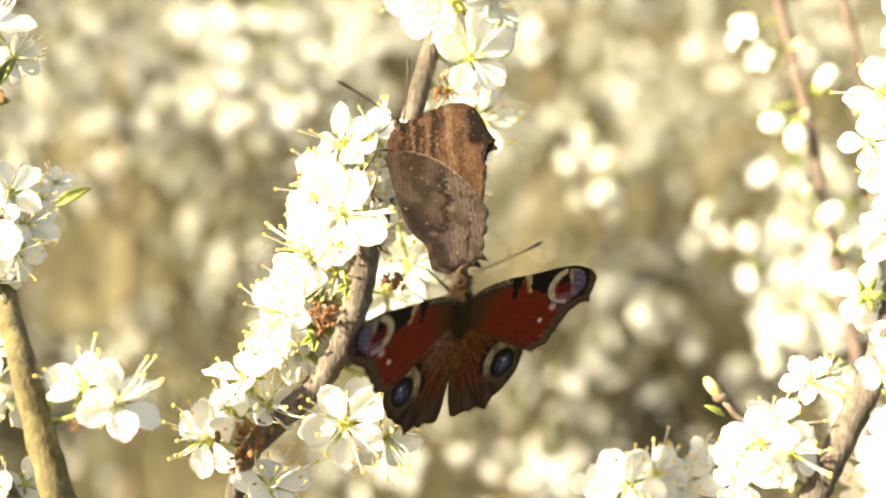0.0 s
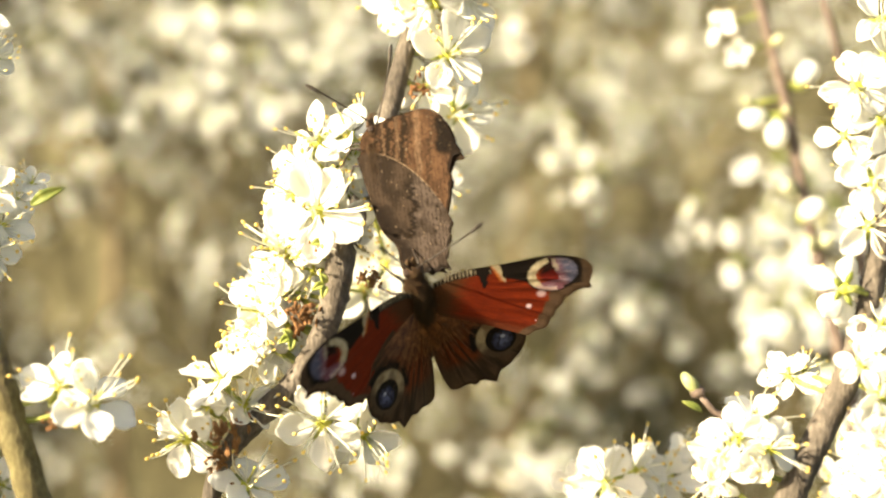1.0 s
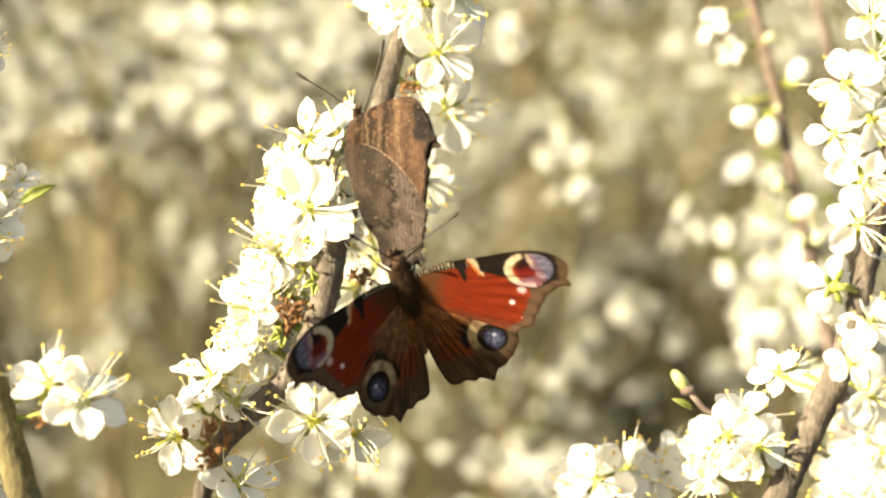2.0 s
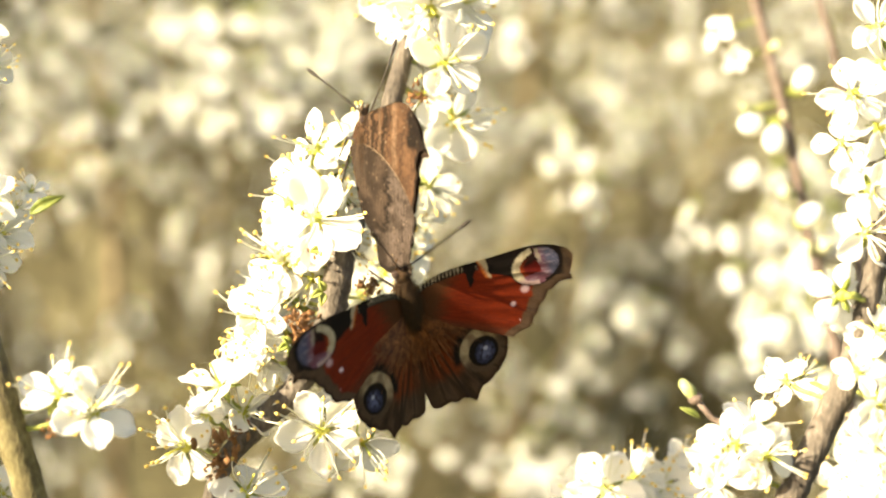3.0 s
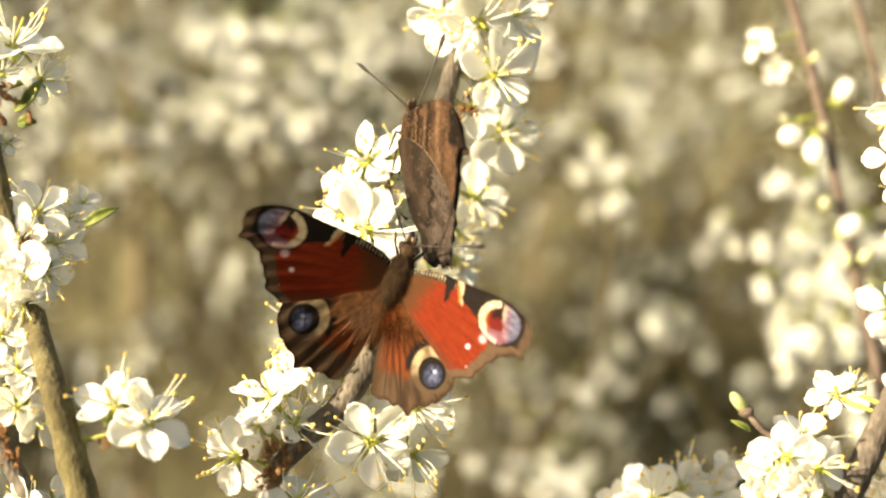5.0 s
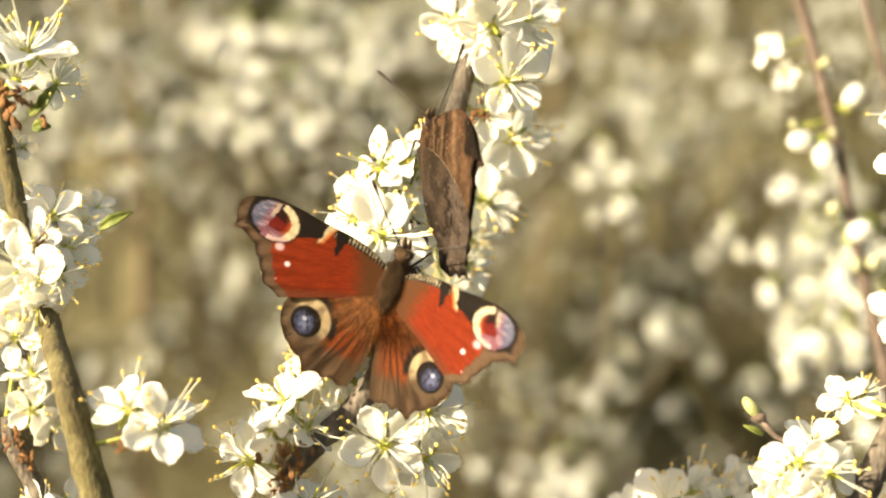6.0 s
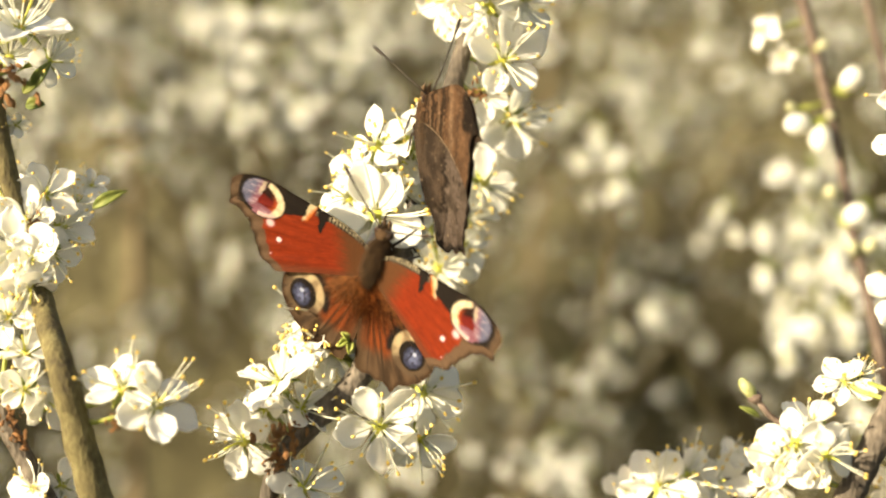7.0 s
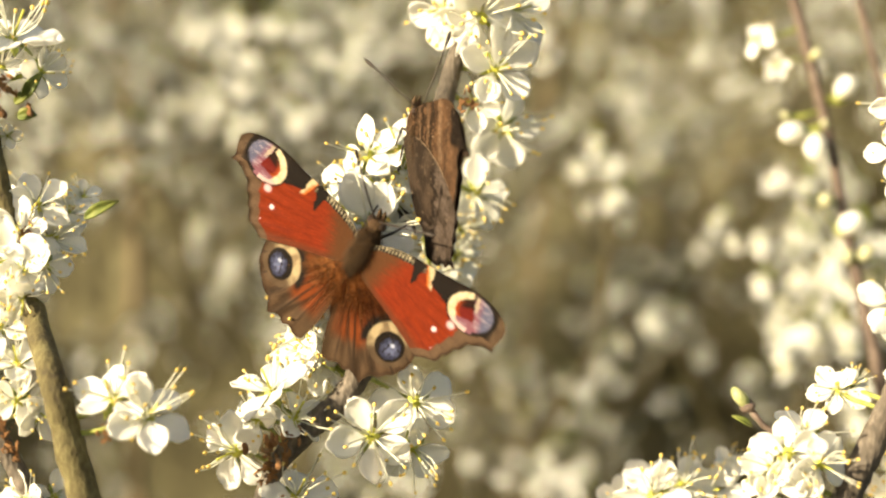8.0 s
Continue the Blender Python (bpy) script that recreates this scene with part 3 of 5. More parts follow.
LEFT_FLOWERS = [
    (-83.73, 301, 0.53, -0.1, -0.99, -0.1, 18.02),
    (-77.6, 307, 4.23, 0.45, -0.89, 0.1, 14.71),
    (-81.1, 299.64, -6.67, 0.1, -0.71, -0.7, 12.28),
    (-87.12, 307, 9, -0.2, -0.84, 0.5, 12.6),
    (-72.67, 311, 12.27, 0.3, -0.81, 0.5, 7.93),
    (-74.92, 309, 8.99, 0.2, -0.84, 0.5, 9.52),
    (-83.41, 301, 40.8, 0.45, -0.35, 0.82, 18.55),
    (-78.61, 303, 34.86, 0.8, -0.59, -0.1, 11.44),
    (-85.83, 302, 35.71, -0.1, -0.3, 0.95, 12.4),
    (-85.36, 305, 23.4, 0.3, -0.93, -0.2, 6.25),
    (-61.8, 285, -23.6, -0.15, -0.7, 0.68, 16),
    (-55.6, 283, -26.4, 0.45, -0.75, 0.45, 16),
    (-79.74, 305, 10.48, 0.3, -0.91, 0.3, 12.5),
    (-78.1, 302, -0.42, 0.4, -0.91, 0.1, 13.46),
    (-82.23, 302, 5.19, 0.1, -0.95, 0.3, 13.46),
    (-81.01, 299, -1.48, 0.4, -0.92, 0, 10.18),
]
SHOOT_STEM = [
    (-85.9, 296, -25.8, 1.21),
    (-84.7, 296, -30.9, 1.72),
    (-82.1, 296, -36, 1.82),
    (-79.6, 296, -41.1, 1.82),
    (-76.8, 296, -46.1, 1.92),
    (-72.7, 296, -56.3, 2.02),
]
SHOOT_FLOWERS = [
    (-81.8, 298, -18.4, 0, -0.6, 0.8, 13.2),
    (-80.8, 294, -24.7, 0.3, -0.93, 0.2, 11.1),
    (-77.3, 296, -26.9, 0.5, -0.84, -0.2, 11.1),
    (-85.4, 300, -11.8, 0.1, -0.95, 0.3, 11.3),
    (-79.3, 294, -42.3, -0.4, -0.87, 0.3, 11.1),
    (-75.4, 299, -42.5, 0.4, -0.91, 0.1, 10.2),
]
RIGHT_STEM = [
    (88.5, 292, 29.3, 1.8),
    (85.4, 292, 16.4, 2),
    (82.9, 292, 5.4, 2.1),
    (80.8, 292, -3.5, 2.2),
    (78.8, 292, -11.5, 2.2),
    (76.2, 292, -21.4, 2.4),
    (72.1, 292, -30.4, 2.49),
    (67.6, 292, -39.3, 2.59),
    (64, 292, -47.3, 2.69),
    (59, 292, -57.2, 2.89),
]
RIGHT_FLOWERS = [
    (77.2, 291, 27.3, -0.3, -0.95, 0.1, 14.5),
    (83.3, 293, 33, 0.2, -0.84, 0.5, 14.5),
    (82, 292, 21.5, 0.3, -0.9, 0.2, 14.5),
    (79.5, 292, 3, -0.2, -0.95, 0.2, 13.5),
    (82.5, 294, 39.5, 0.1, -0.9, 0.3, 13),
    (76.1, 295, 19.1, -0.3, -0.93, -0.2, 11.1),
    (79.8, 290, 10.4, 0, -0.95, -0.3, 12.9),
    (77.6, 293, 13.5, -0.4, -0.89, 0.2, 9),
    (74.2, 289, -7.9, -0.25, 0.9, 0.05, 13.8),
    (80.9, 289, -14.3, -0.2, -0.89, 0.4, 11.9),
    (76.7, 288, -21.2, -0.3, -0.91, 0.3, 9.8),
    (80.3, 287, -27, 0.3, -0.87, -0.4, 11.8),
    (53.8, 293, -37.3, -0.4, -0.87, 0.3, 15),
    (59.5, 294, -31.5, -0.1, -0.79, 0.6, 14.1),
    (55.6, 289, -33.9, -0.2, -0.98, 0, 13.8),
    (60.8, 288, -35.8, 0.3, -0.95, -0.1, 12.8),
    (52.3, 293, -41.3, -0.3, -0.87, -0.4, 11),
    (67.1, 301, -24, -0.2, -0.84, 0.5, 11.3),
    (69.9, 302, -23.1, 0.3, -0.93, 0.2, 8.3),
]
SOFT_STEM = [
    (39.6, 334, -50.5, 0.91),
    (45.3, 334, -54.9, 1.26),
    (52.1, 334, -60.6, 1.48),
    (58.9, 334, -70.9, 1.71),
]
SOFT_FLOWERS = [
    (36.6, 326, -46.8, -0.2, -0.93, 0.3, 16.7),
    (42.5, 329, -45.1, 0.1, -0.95, 0.3, 15.7),
    (48.4, 331, -46.5, 0.2, -0.96, 0.2, 15.8),
    (31.3, 330, -48.5, -0.4, -0.89, 0.2, 12.4),
    (51.9, 332, -42.1, 0.3, -0.74, 0.6, 9.1),
]
BACK_STEM = [
    (102.6, 336, -30.4, 1.38),
    (99.1, 336, -38.4, 1.49),
    (95.6, 336, -46.4, 1.61),
    (92.1, 336, -54.4, 1.72),
    (88, 336, -65.8, 1.84),
]
BACK_FLOWERS = [
    (90, 328, -39.1, -0.2, -0.97, 0.1, 16.8),
    (92.5, 327, -47.4, 0.2, -0.97, -0.1, 16.8),
    (87, 332, -52, -0.4, -0.87, 0.3, 15.9),
    (89.1, 331, -44, -0.4, -0.89, 0.2, 17),
    (93.2, 326, -41.1, 0.1, -0.86, 0.5, 16.7),
    (96.7, 328, -48.7, 0.3, -0.95, 0, 17.9),
    (90.5, 328, -52.6, -0.2, -0.96, -0.2, 16.8),
    (95.4, 329, -35.3, 0.1, -0.91, 0.4, 16.9),
    (86.1, 335, -49, -0.6, -0.77, 0.2, 14.9),
    (93.4, 334, -36.4, -0.3, -0.81, 0.5, 14.8),
]
TWIG_STEM = [
    (80, 408, 70.2, 1.25),
    (83.1, 408, 60.4, 1.39),
    (85.9, 408, 49.3, 1.39),
    (88.7, 408, 38.1, 1.32),
    (91.2, 408, 26.9, 1.25),
    (93.5, 408, 14.3, 1.25),
    (95.6, 408, 3.1, 1.39),
    (100.2, 408, -16.5, 1.67),
    (105.8, 408, -44.4, 2.09),
    (110.7, 408, -75.2, 2.37),
]
TWIG_FLOWERS = [
    (72.6, 406, 53.9, -0.6, -0.77, 0.2, 10.0),
    (77.5, 406, 47.6, -0.2, -0.84, -0.5, 8.5),
]
TWIG_BUDS = [
    (93.5, 406, 40.7, 0.5, -0.71, 0.5, 4.24),
    (90, 406, 14.2, -0.6, -0.74, 0.3, 3.12),
    (94.2, 406, 8, 0.1, -0.59, 0.8, 4.24),
    (99, 406, 1, 0.5, -0.62, 0.6, 4.48),
    (87.2, 406, 50.4, 0.7, -0.51, 0.5, 2.88),
    (79.6, 406, 35.1, -0.7, -0.65, 0.3, 2.88),
    (94.9, 406, 0.3, -0.4, -0.59, 0.7, 4),
    (89.3, 406, 33, -0.5, -0.71, 0.5, 2.64),
    (81.3, 406, 31, -0.9, -0.42, -0.1, 6.6),
    (86.8, 406, 27.4, -0.1, -0.42, -0.9, 6.9),
    (94.3, 406, 41.8, 0.3, -0.52, 0.8, 6.4),
    (95.4, 406, 8.5, 0.5, -0.71, 0.5, 6.9),
    (89.7, 406, 14.1, -0.6, -0.74, 0.3, 4.7),
]
BROWN_STEM = [
    (99.3, 415, 68.6, 0.99),
    (101.4, 415, 58.6, 0.99),
    (104, 415, 48.7, 0.99),
    (106.4, 415, 37.3, 1.06),
    (108.5, 415, 20.2, 1.13),
    (109.9, 415, -8.2, 1.28),
    (115.6, 415, -76.5, 1.7),
]
MAIN_KNOTS = [
    (-21.79, 309.47, -12.72, 6.62),
    (-24.23, 310.49, -15.98, 5.09),
    (-35.32, 304.38, -34, 7.63),
    (-37.06, 305.4, -38.28, 5.6),
    (-9.26, 313.54, -6.41, 4.28),
    (-0.31, 314.56, 30.03, 4.07),
    (-19.3, 304, 0.1, 3.6),
    (-10.2, 308, -6.0, 3.4),
    (-22.6, 304.5, -12.1, 4.6),
]
LEFT_KNOTS = [
    (-63.2, 284, -29.8, 3.1),
    (-85.2, 296, 30.4, 9),
    (-81.4, 301, 5.2, 4.1),
]
SHOOT_KNOTS = [
    (-83.9, 294, -30.2, 5.1),
    (-81.8, 294, -33.2, 4.5),
]
BUD_TIP, BUD_FOOT = (46.3, 292, -22.7), (51.7, 292, -29.4)
BUD2_TIP, BUD2_FOOT = (46.3, 293, -27.7), (49.9, 293, -29.6)
LEAF_A, LEAF_B = (-69.7, 298, 7.8), (-63.4, 298, 11.0)
SPUR_LEAVES = [((-17.4, 304, -6.7), (-19.8, 303, -7.9)), ((-17.2, 304, -6.7), (-18.3, 303, -4.6)), ((-17.4, 304, -7.0), (-17.8, 303, -9.4)), ((-23.8, 304, -16.2), (-25.8, 303, -17.6)), ((-23.6, 304, -16.4), (-25.1, 303, -14.9)), ((-23.4, 304, -16.7), (-23.7, 303, -18.9)), ((-17.9, 304, 1.0), (-19.8, 303, 0.5))]
LEFT_LEAVES = [((-81.4, 301.0, 29.5), (-77.8, 301.0, 34.7), 1.1), ((-82.5, 301.0, 26.4), (-78.9, 301.0, 26.9), 1.2), ((-83.0, 301.0, 28.9), (-79.9, 301.0, 30.9), 1.0)]


def blossoming(name, rows, flowers, material, label, down, how=()):
    root, stem = branch_thing(name, rows, material, label, down)
    for f in flowers:
        flower(root, stem, *f, *how)
    return root, stem


main, main_stem = blossoming("blackthorn_branch", MAIN_STEM, MAIN_FLOWERS + FOOT_FLOWERS, BARK, "grey-brown thorny branch crowded with white blossom, butterflies on it", (60, 90))
left, left_stem = blossoming("blackthorn_branch", LEFT_STEM, LEFT_FLOWERS, BARK_GREEN, "thick branch with greenish bark and white blossom clusters", (90, 60))
shoot, shoot_stem = blossoming("blackthorn_branch", SHOOT_STEM, SHOOT_FLOWERS, BARK, "thin grey shoot with a few white blossoms", (40, 60))
right, right_stem = blossoming("blackthorn_branch", RIGHT_STEM, RIGHT_FLOWERS, BARK, "dark leaning branch with dense white blossom and a bud", (-60, 70))
soft, soft_stem = blossoming("blackthorn_branch", SOFT_STEM, SOFT_FLOWERS, BARK, "low twig with shaded white blossoms", (-20, 60))
back, back_stem = blossoming("blackthorn_branch", BACK_STEM, BACK_FLOWERS, BARK, "branch hidden under bright white blossom", (-40, 60))
twig, twig_stem = blossoming("blackthorn_twig", TWIG_STEM, TWIG_FLOWERS, BARK_RED, "slender reddish twig with opening buds and loose petals", (0, 60), (2.2, 4))
for b_ in TWIG_BUDS:
    bud(twig, twig_stem, *b_, PETAL if b_[6] > 6.0 else BUD_CREAM)
brown, brown_stem = blossoming("blackthorn_twig", BROWN_STEM, [], BARK_RED, "bare thin brown twig", (20, 60))
for k_, (x_, y_, z_, s_) in enumerate(MAIN_KNOTS):
    scale_knot(main, x_, y_, z_, s_, 30, k_)
for k_, (x_, y_, z_, s_) in enumerate(LEFT_KNOTS):
    scale_knot(left, x_, y_, z_, s_, 24, 40 + k_)
for k_, (x_, y_, z_, s_) in enumerate(SHOOT_KNOTS):
    scale_knot(shoot, x_, y_, z_, s_, 26, 60 + k_)


def leaf(branch, foot, tip, wide, name="leaf", material=None):
    """A young folded leaf from foot to tip, mm."""
    a, b = V(*foot), V(*tip)
    way = (b - a)
    side = way.normalized().cross(Vector((0.2, -1, 0.3))).normalized()
    up = side.cross(way.normalized())
    grid = []
    for i in range(9):
        u = i / 8
        half = wide * MM * max(0.04, math.sin(math.pi * u ** 0.8)) ** 0.8
        grid.append([a + way * u + side * half * v + up * (abs(v) * half * 0.8 + 0.12 * way.length * math.sin(math.pi * u)) for v in (-1, -0.5, 0, 0.5, 1)])
    ob = new(name, sheet(name, grid, 0.0003, material or LEAF))
    ob.parent = branch
    return ob


def leaf_bud(branch, stem, tip, foot):
    """A swollen green bud on a short brown stalk."""
    a, b = V(*tip), V(*foot)
    way = (a - b).normalized()
    bm = bmesh.new()
    blob(bm, a - way * 0.0022, (0.0012, 0.0012, 0.0023), facing(way), 10, 12, 0, 0.12)
    blob(bm, a - way * 0.0043, (0.0013, 0.0013, 0.0011), facing(way), 6, 10, 1, 0.5)
    near = nearest_on(stem, b)[0]
    tube(bm, [a - way * 0.0048, b, b.lerp(near, 0.5), near], [0.0006, 0.00055, 0.0006, 0.0008], 8, 0.1, mat=1)
    return part("leaf_bud", bm, [BUD_GREEN, BARK_RED], branch, "swollen pale green leaf bud")


leaf(right, BUD2_FOOT, BUD2_TIP, 0.55)
leaf_bud(right, right_stem, BUD_TIP, BUD_FOOT)
leaf(left, LEAF_A, LEAF_B, 1.1)
for foot_, tip_ in SPUR_LEAVES:
    leaf(main, foot_, tip_, 0.7, "sepal", SEPAL)
for foot_, tip_, wide_ in LEFT_LEAVES:
    leaf(left, foot_, tip_, wide_)
for root_ in (main, left, shoot, right, soft, back, twig, brown):
    settle_parts(root_)


# ---------------------------------------------------------------- butterflies
def curve2(points, n):
    q = np.array(smooth_path(points, 12))
    d = np.r_[0, np.cumsum(np.linalg.norm(np.diff(q, axis=0), axis=1))]
    s = np.linspace(0, d[-1], n)
    return np.column_stack([np.interp(s, d, q[:, k]) for k in range(2)])


FORE = dict(costa=[(0, 3.4), (1.6, 4.8), (4.6, 6.1), (8.3, 6.9), (11.8, 7.3), (15.4, 7.7), (19.2, 8.2), (22.8, 8.3), (25.7, 7.7), (28.0, 6.7), (29.5, 5.2)],
            outer=[(29.5, 5.2), (29.3, 3.3), (28.7, 1.7), (29.0, 0.3), (27.3, 0.3), (25.2, -0.9), (24.3, -1.3), (23.5, -3.0), (22.8, -3.4), (21.9, -5.3), (21.3, -5.7), (20.6, -7.5), (18.8, -8.2), (16.9, -9.2)],
            inner=[(0, -2.5), (6, -4.8), (12, -7.2), (16.9, -9.2)])
HIND = dict(costa=[(0, 1.0), (6, 0.2), (12, -2.6), (15.2, -6.6)],
            outer=[(15.2, -6.6), (16.1, -9.5), (16.1, -11.8), (15.6, -13.6), (15.1, -14.3), (14.1, -16.0), (13.2, -16.5), (11.8, -18.0), (10.2, -18.7), (9.6, -19.8), (8.9, -21.2), (7.7, -20.4), (6.4, -20.1), (5.2, -20.8), (3.8, -20.2), (1.8, -21.0), (0.2, -20.5)],
            inner=[(-1.2, -2.5), (-1.6, -8), (-1.4, -13), (-0.7, -17.5), (0.2, -20.5)])


def blend(a, b, t):
    return tuple(p + (q - p) * t for p, q in zip(a, b))


def n2(x, y, s, k=0.0):
    return noise.noise(Vector((x * s, y * s, k)))


FORE_CLOSED = dict(costa=[(-0.4, 4.6), (0.2, 6.3), (1.5, 7.5), (5.1, 9.2), (9.3, 10.5), (11.9, 11.1), (14.2, 10.9), (16.1, 9.8)],
                   outer=[(16.1, 9.8), (17.4, 7.6), (18.2, 5.2), (19.4, 3.4), (17.8, 2.9), (17.2, 1.6), (16.8, 0.1), (17.3, -1.2), (16.9, -2.7), (16.6, -5.0), (15.9, -8.0)],
                   inner=[(-0.6, 0.6), (5.0, -0.8), (10.0, -3.8), (15.9, -8.0)])
HIND_CLOSED = dict(costa=[(-0.3, 2.9), (3.1, 3.1), (7.5, 1.5), (11.4, -1.5), (14.6, -5.4), (16.2, -8.1)],
                   outer=[(16.2, -8.1), (16.9, -9.4), (16.2, -11.2), (16.4, -12.6), (15.5, -13.9), (15.7, -15.4), (14.9, -16.8), (16.0, -18.2), (14.2, -17.8), (13.0, -18.7), (11.9, -18.2), (10.3, -19.2), (8.8, -19.0), (7.1, -18.4)],
                   inner=[(-1.1, 2.2), (0.2, -3.0), (1.6, -7.8), (3.4, -11.5), (5.9, -14.0), (6.5, -16.9), (7.1, -18.4)])

BLACK, CREAM, RED = (0.008, 0.006, 0.005), (0.31, 0.258, 0.165), (0.116, 0.0145, 0.0044)
BROWN, BLUE = (0.042, 0.023, 0.012), (0.062, 0.065, 0.105)


def oval(x, y, cx, cy, rx, ry, deg):
    c, s = math.cos(radians(deg)), math.sin(radians(deg))
    dx, dy = x - cx, y - cy
    return math.hypot((dx * c + dy * s) / rx, (-dx * s + dy * c) / ry)


def vein(x, y, count, spread, deg):
    a = (math.degrees(math.atan2(y, x)) - deg) / spread * count
    return abs(a - round(a))


def fore_top(x, y, u, v):
    wob = 0.30 * n2(x, y, 0.9) + 0.16 * n2(x, y, 2.4)
    fine = n2(x, y, 5.5, 61)
    col = blend(RED, (0.098, 0.0125, 0.0044), smoothstep(-0.15, 0.5, n2(x * 0.30, y * 2.2 + x * 0.5, 0.9, 5)))
    col = blend(col, (0.160, 0.020, 0.006), smoothstep(0.1, 0.5, n2(x * 0.5, y * 3.0 + x, 1.1, 25)) * 0.6)
    col = blend(col, (0.052, 0.0230, 0.0095), smoothstep(7.4, 2.4, x - 0.35 * y + 0.9 * wob + 1.2 * n2(x * 0.3, y * 2.4, 1.0, 15)) * 0.94)
    col = blend(col, BROWN, smoothstep(0.84, 0.99, v + 0.03 * wob) * 0.55)
    costa = v * 10.6 * (0.8 + 0.5 * u)               # about mm below the leading edge
    # grey-brown outer border, darker at the very edge
    out = (1 - u) * 20.0 + 0.5 * wob
    wide = 2.1 + 0.5 * smoothstep(-3.0, 1.0, y)
    brim = blend((0.070, 0.0430, 0.0265), (0.026, 0.0160, 0.0100), smoothstep(0.9, 0.1, out))
    brim = blend(brim, (0.050, 0.030, 0.019), 0.6 * smoothstep(0.1, 0.5, fine))
    col = blend(col, brim, smoothstep(wide + 0.25, wide - 0.25, out))
    # leading edge: black, with pale bristles towards the body
    if x < 11.4 + wob and costa < 1.25 + 0.5 * wob:
        fleck = smoothstep(0.0, 0.5, math.sin(x * 9.0 + 6.0 * wob)) * smoothstep(-0.5, 0.3, fine + 0.5 * wob)
        col = blend(BLACK, (0.34, 0.29, 0.20), fleck * smoothstep(1.5, 0.5, costa))
    elif costa < 0.75:
        col = BLACK
    # first black wedge, cream bar, second wedge
    k = (7.0 - y) / 4.6                               # 0 at the edge, 1 at the wedge's tip
    if 8.5 + 1.3 * k + wob < x < 11.3 - 1.1 * k + wob and k < 1.0:
        col = BLACK
    if 12.9 + 0.22 * (7.2 - y) + wob < x < 19.5 and y > 4.3 - 0.32 * (x - 13.5) + 0.5 * wob:
        col = BLACK
    if 11.3 + 0.42 * (7.2 - y) + 0.5 * wob < x < 12.95 + 0.22 * (7.2 - y) + wob and 3.1 < y:
        col = blend((0.30, 0.075, 0.013), CREAM, smoothstep(-0.55, 0.35, x - 12.1 - 0.32 * (7.2 - y) + 0.22 * (y - 5.4) + wob))
        col = blend(RED, col, smoothstep(3.1, 4.2, y + wob))
    if x > 18.0 and y > 1.6 + 0.4 * wob + 0.25 * max(0, 21 - x):   # dark field round the eye spot, brown towards the tip
        col = blend(BLACK, (0.058, 0.037, 0.023), smoothstep(26.6, 27.8, x + 0.6 * wob))
        col = blend(col, (0.030, 0.018, 0.012), 0.7 * smoothstep(0.0, 0.5, fine))
    # eye spot: cream crescent, black and maroon heart, a pale bar, then lilac and blue streaks
    e = oval(x, y, 22.4, 4.3, 4.75, 3.75, 12) + 0.035 * wob
    if e < 1.0:
        along = x - 22.4 + 0.30 * (y - 4.3) + 0.6 * wob
        rise = y - 4.3 - 0.2 * (x - 22.4)
        streak = n2(x * 0.40, y * 1.9, 1.1, 3) + 0.5 * n2(x * 0.8, y * 3.8, 1.1, 8)
        lilac = blend(blend((0.125, 0.050, 0.068), BLUE, smoothstep(0.8, 2.8, along)), (0.25, 0.205, 0.235), smoothstep(0.05, 0.5, streak) * 0.6)
        col = lilac
        if along < 0.5 and rise > -1.5 + 0.4 * wob:
            heart = blend((0.080, 0.008, 0.006), (0.012, 0.005, 0.004), smoothstep(0.2, 1.2, rise + wob))
            col = blend(heart, (0.19, 0.034, 0.010), smoothstep(0.46, 0.64, e) * smoothstep(-0.4, -1.6, along) * smoothstep(2.2, 0.6, rise))
        if 0.55 < along < 1.25 + 0.3 * wob and rise > 0.2 + 0.6 * wob:
            col = blend((0.235, 0.19, 0.145), (0.18, 0.135, 0.145), smoothstep(1.6, 0.2, rise))
        if e > 0.68 + 0.12 * smoothstep(-1.0, -2.5, rise) and along < -1.1 + 1.1 * smoothstep(1.4, 2.4, rise) + 0.5 * smoothstep(-1.6, -2.4, rise) + 0.5 * wob:
            col = blend(CREAM, (0.39, 0.335, 0.235), smoothstep(-0.2, 0.3, n2(x, y, 1.4, 4)))
            col = blend(col, (0.33, 0.22, 0.23), 0.8 * smoothstep(-1.4, -2.4, rise))
        if along > 0.6:
            col = blend(col, BLACK, smoothstep(0.84, 0.94, e + 0.05 * fine))
    elif e < 1.12 and (y < 3.4 or x > 24):
        col = blend(BLACK, col, smoothstep(1.02, 1.12, e))
    for cx, cy, r, strength in ((17.5, -2.6, 0.52, 1.0), (19.9, 0.0, 0.85, 0.6), (18.5, -6.0, 0.16, 0.8)):
        q = math.hypot(x - cx, (y - cy) * 1.1) + 0.12 * wob
        if q < r * 1.3:
            col = blend(col, (0.56, 0.42, 0.45), strength * smoothstep(r * 1.3, r * 0.5, q))
    vn = vein(x, y - 1.5, 8, 60, -24)
    if x > 7 and e > 1.1:
        col = blend(col, BLACK, 0.20 * smoothstep(0.075, 0.02, vn))
    return col


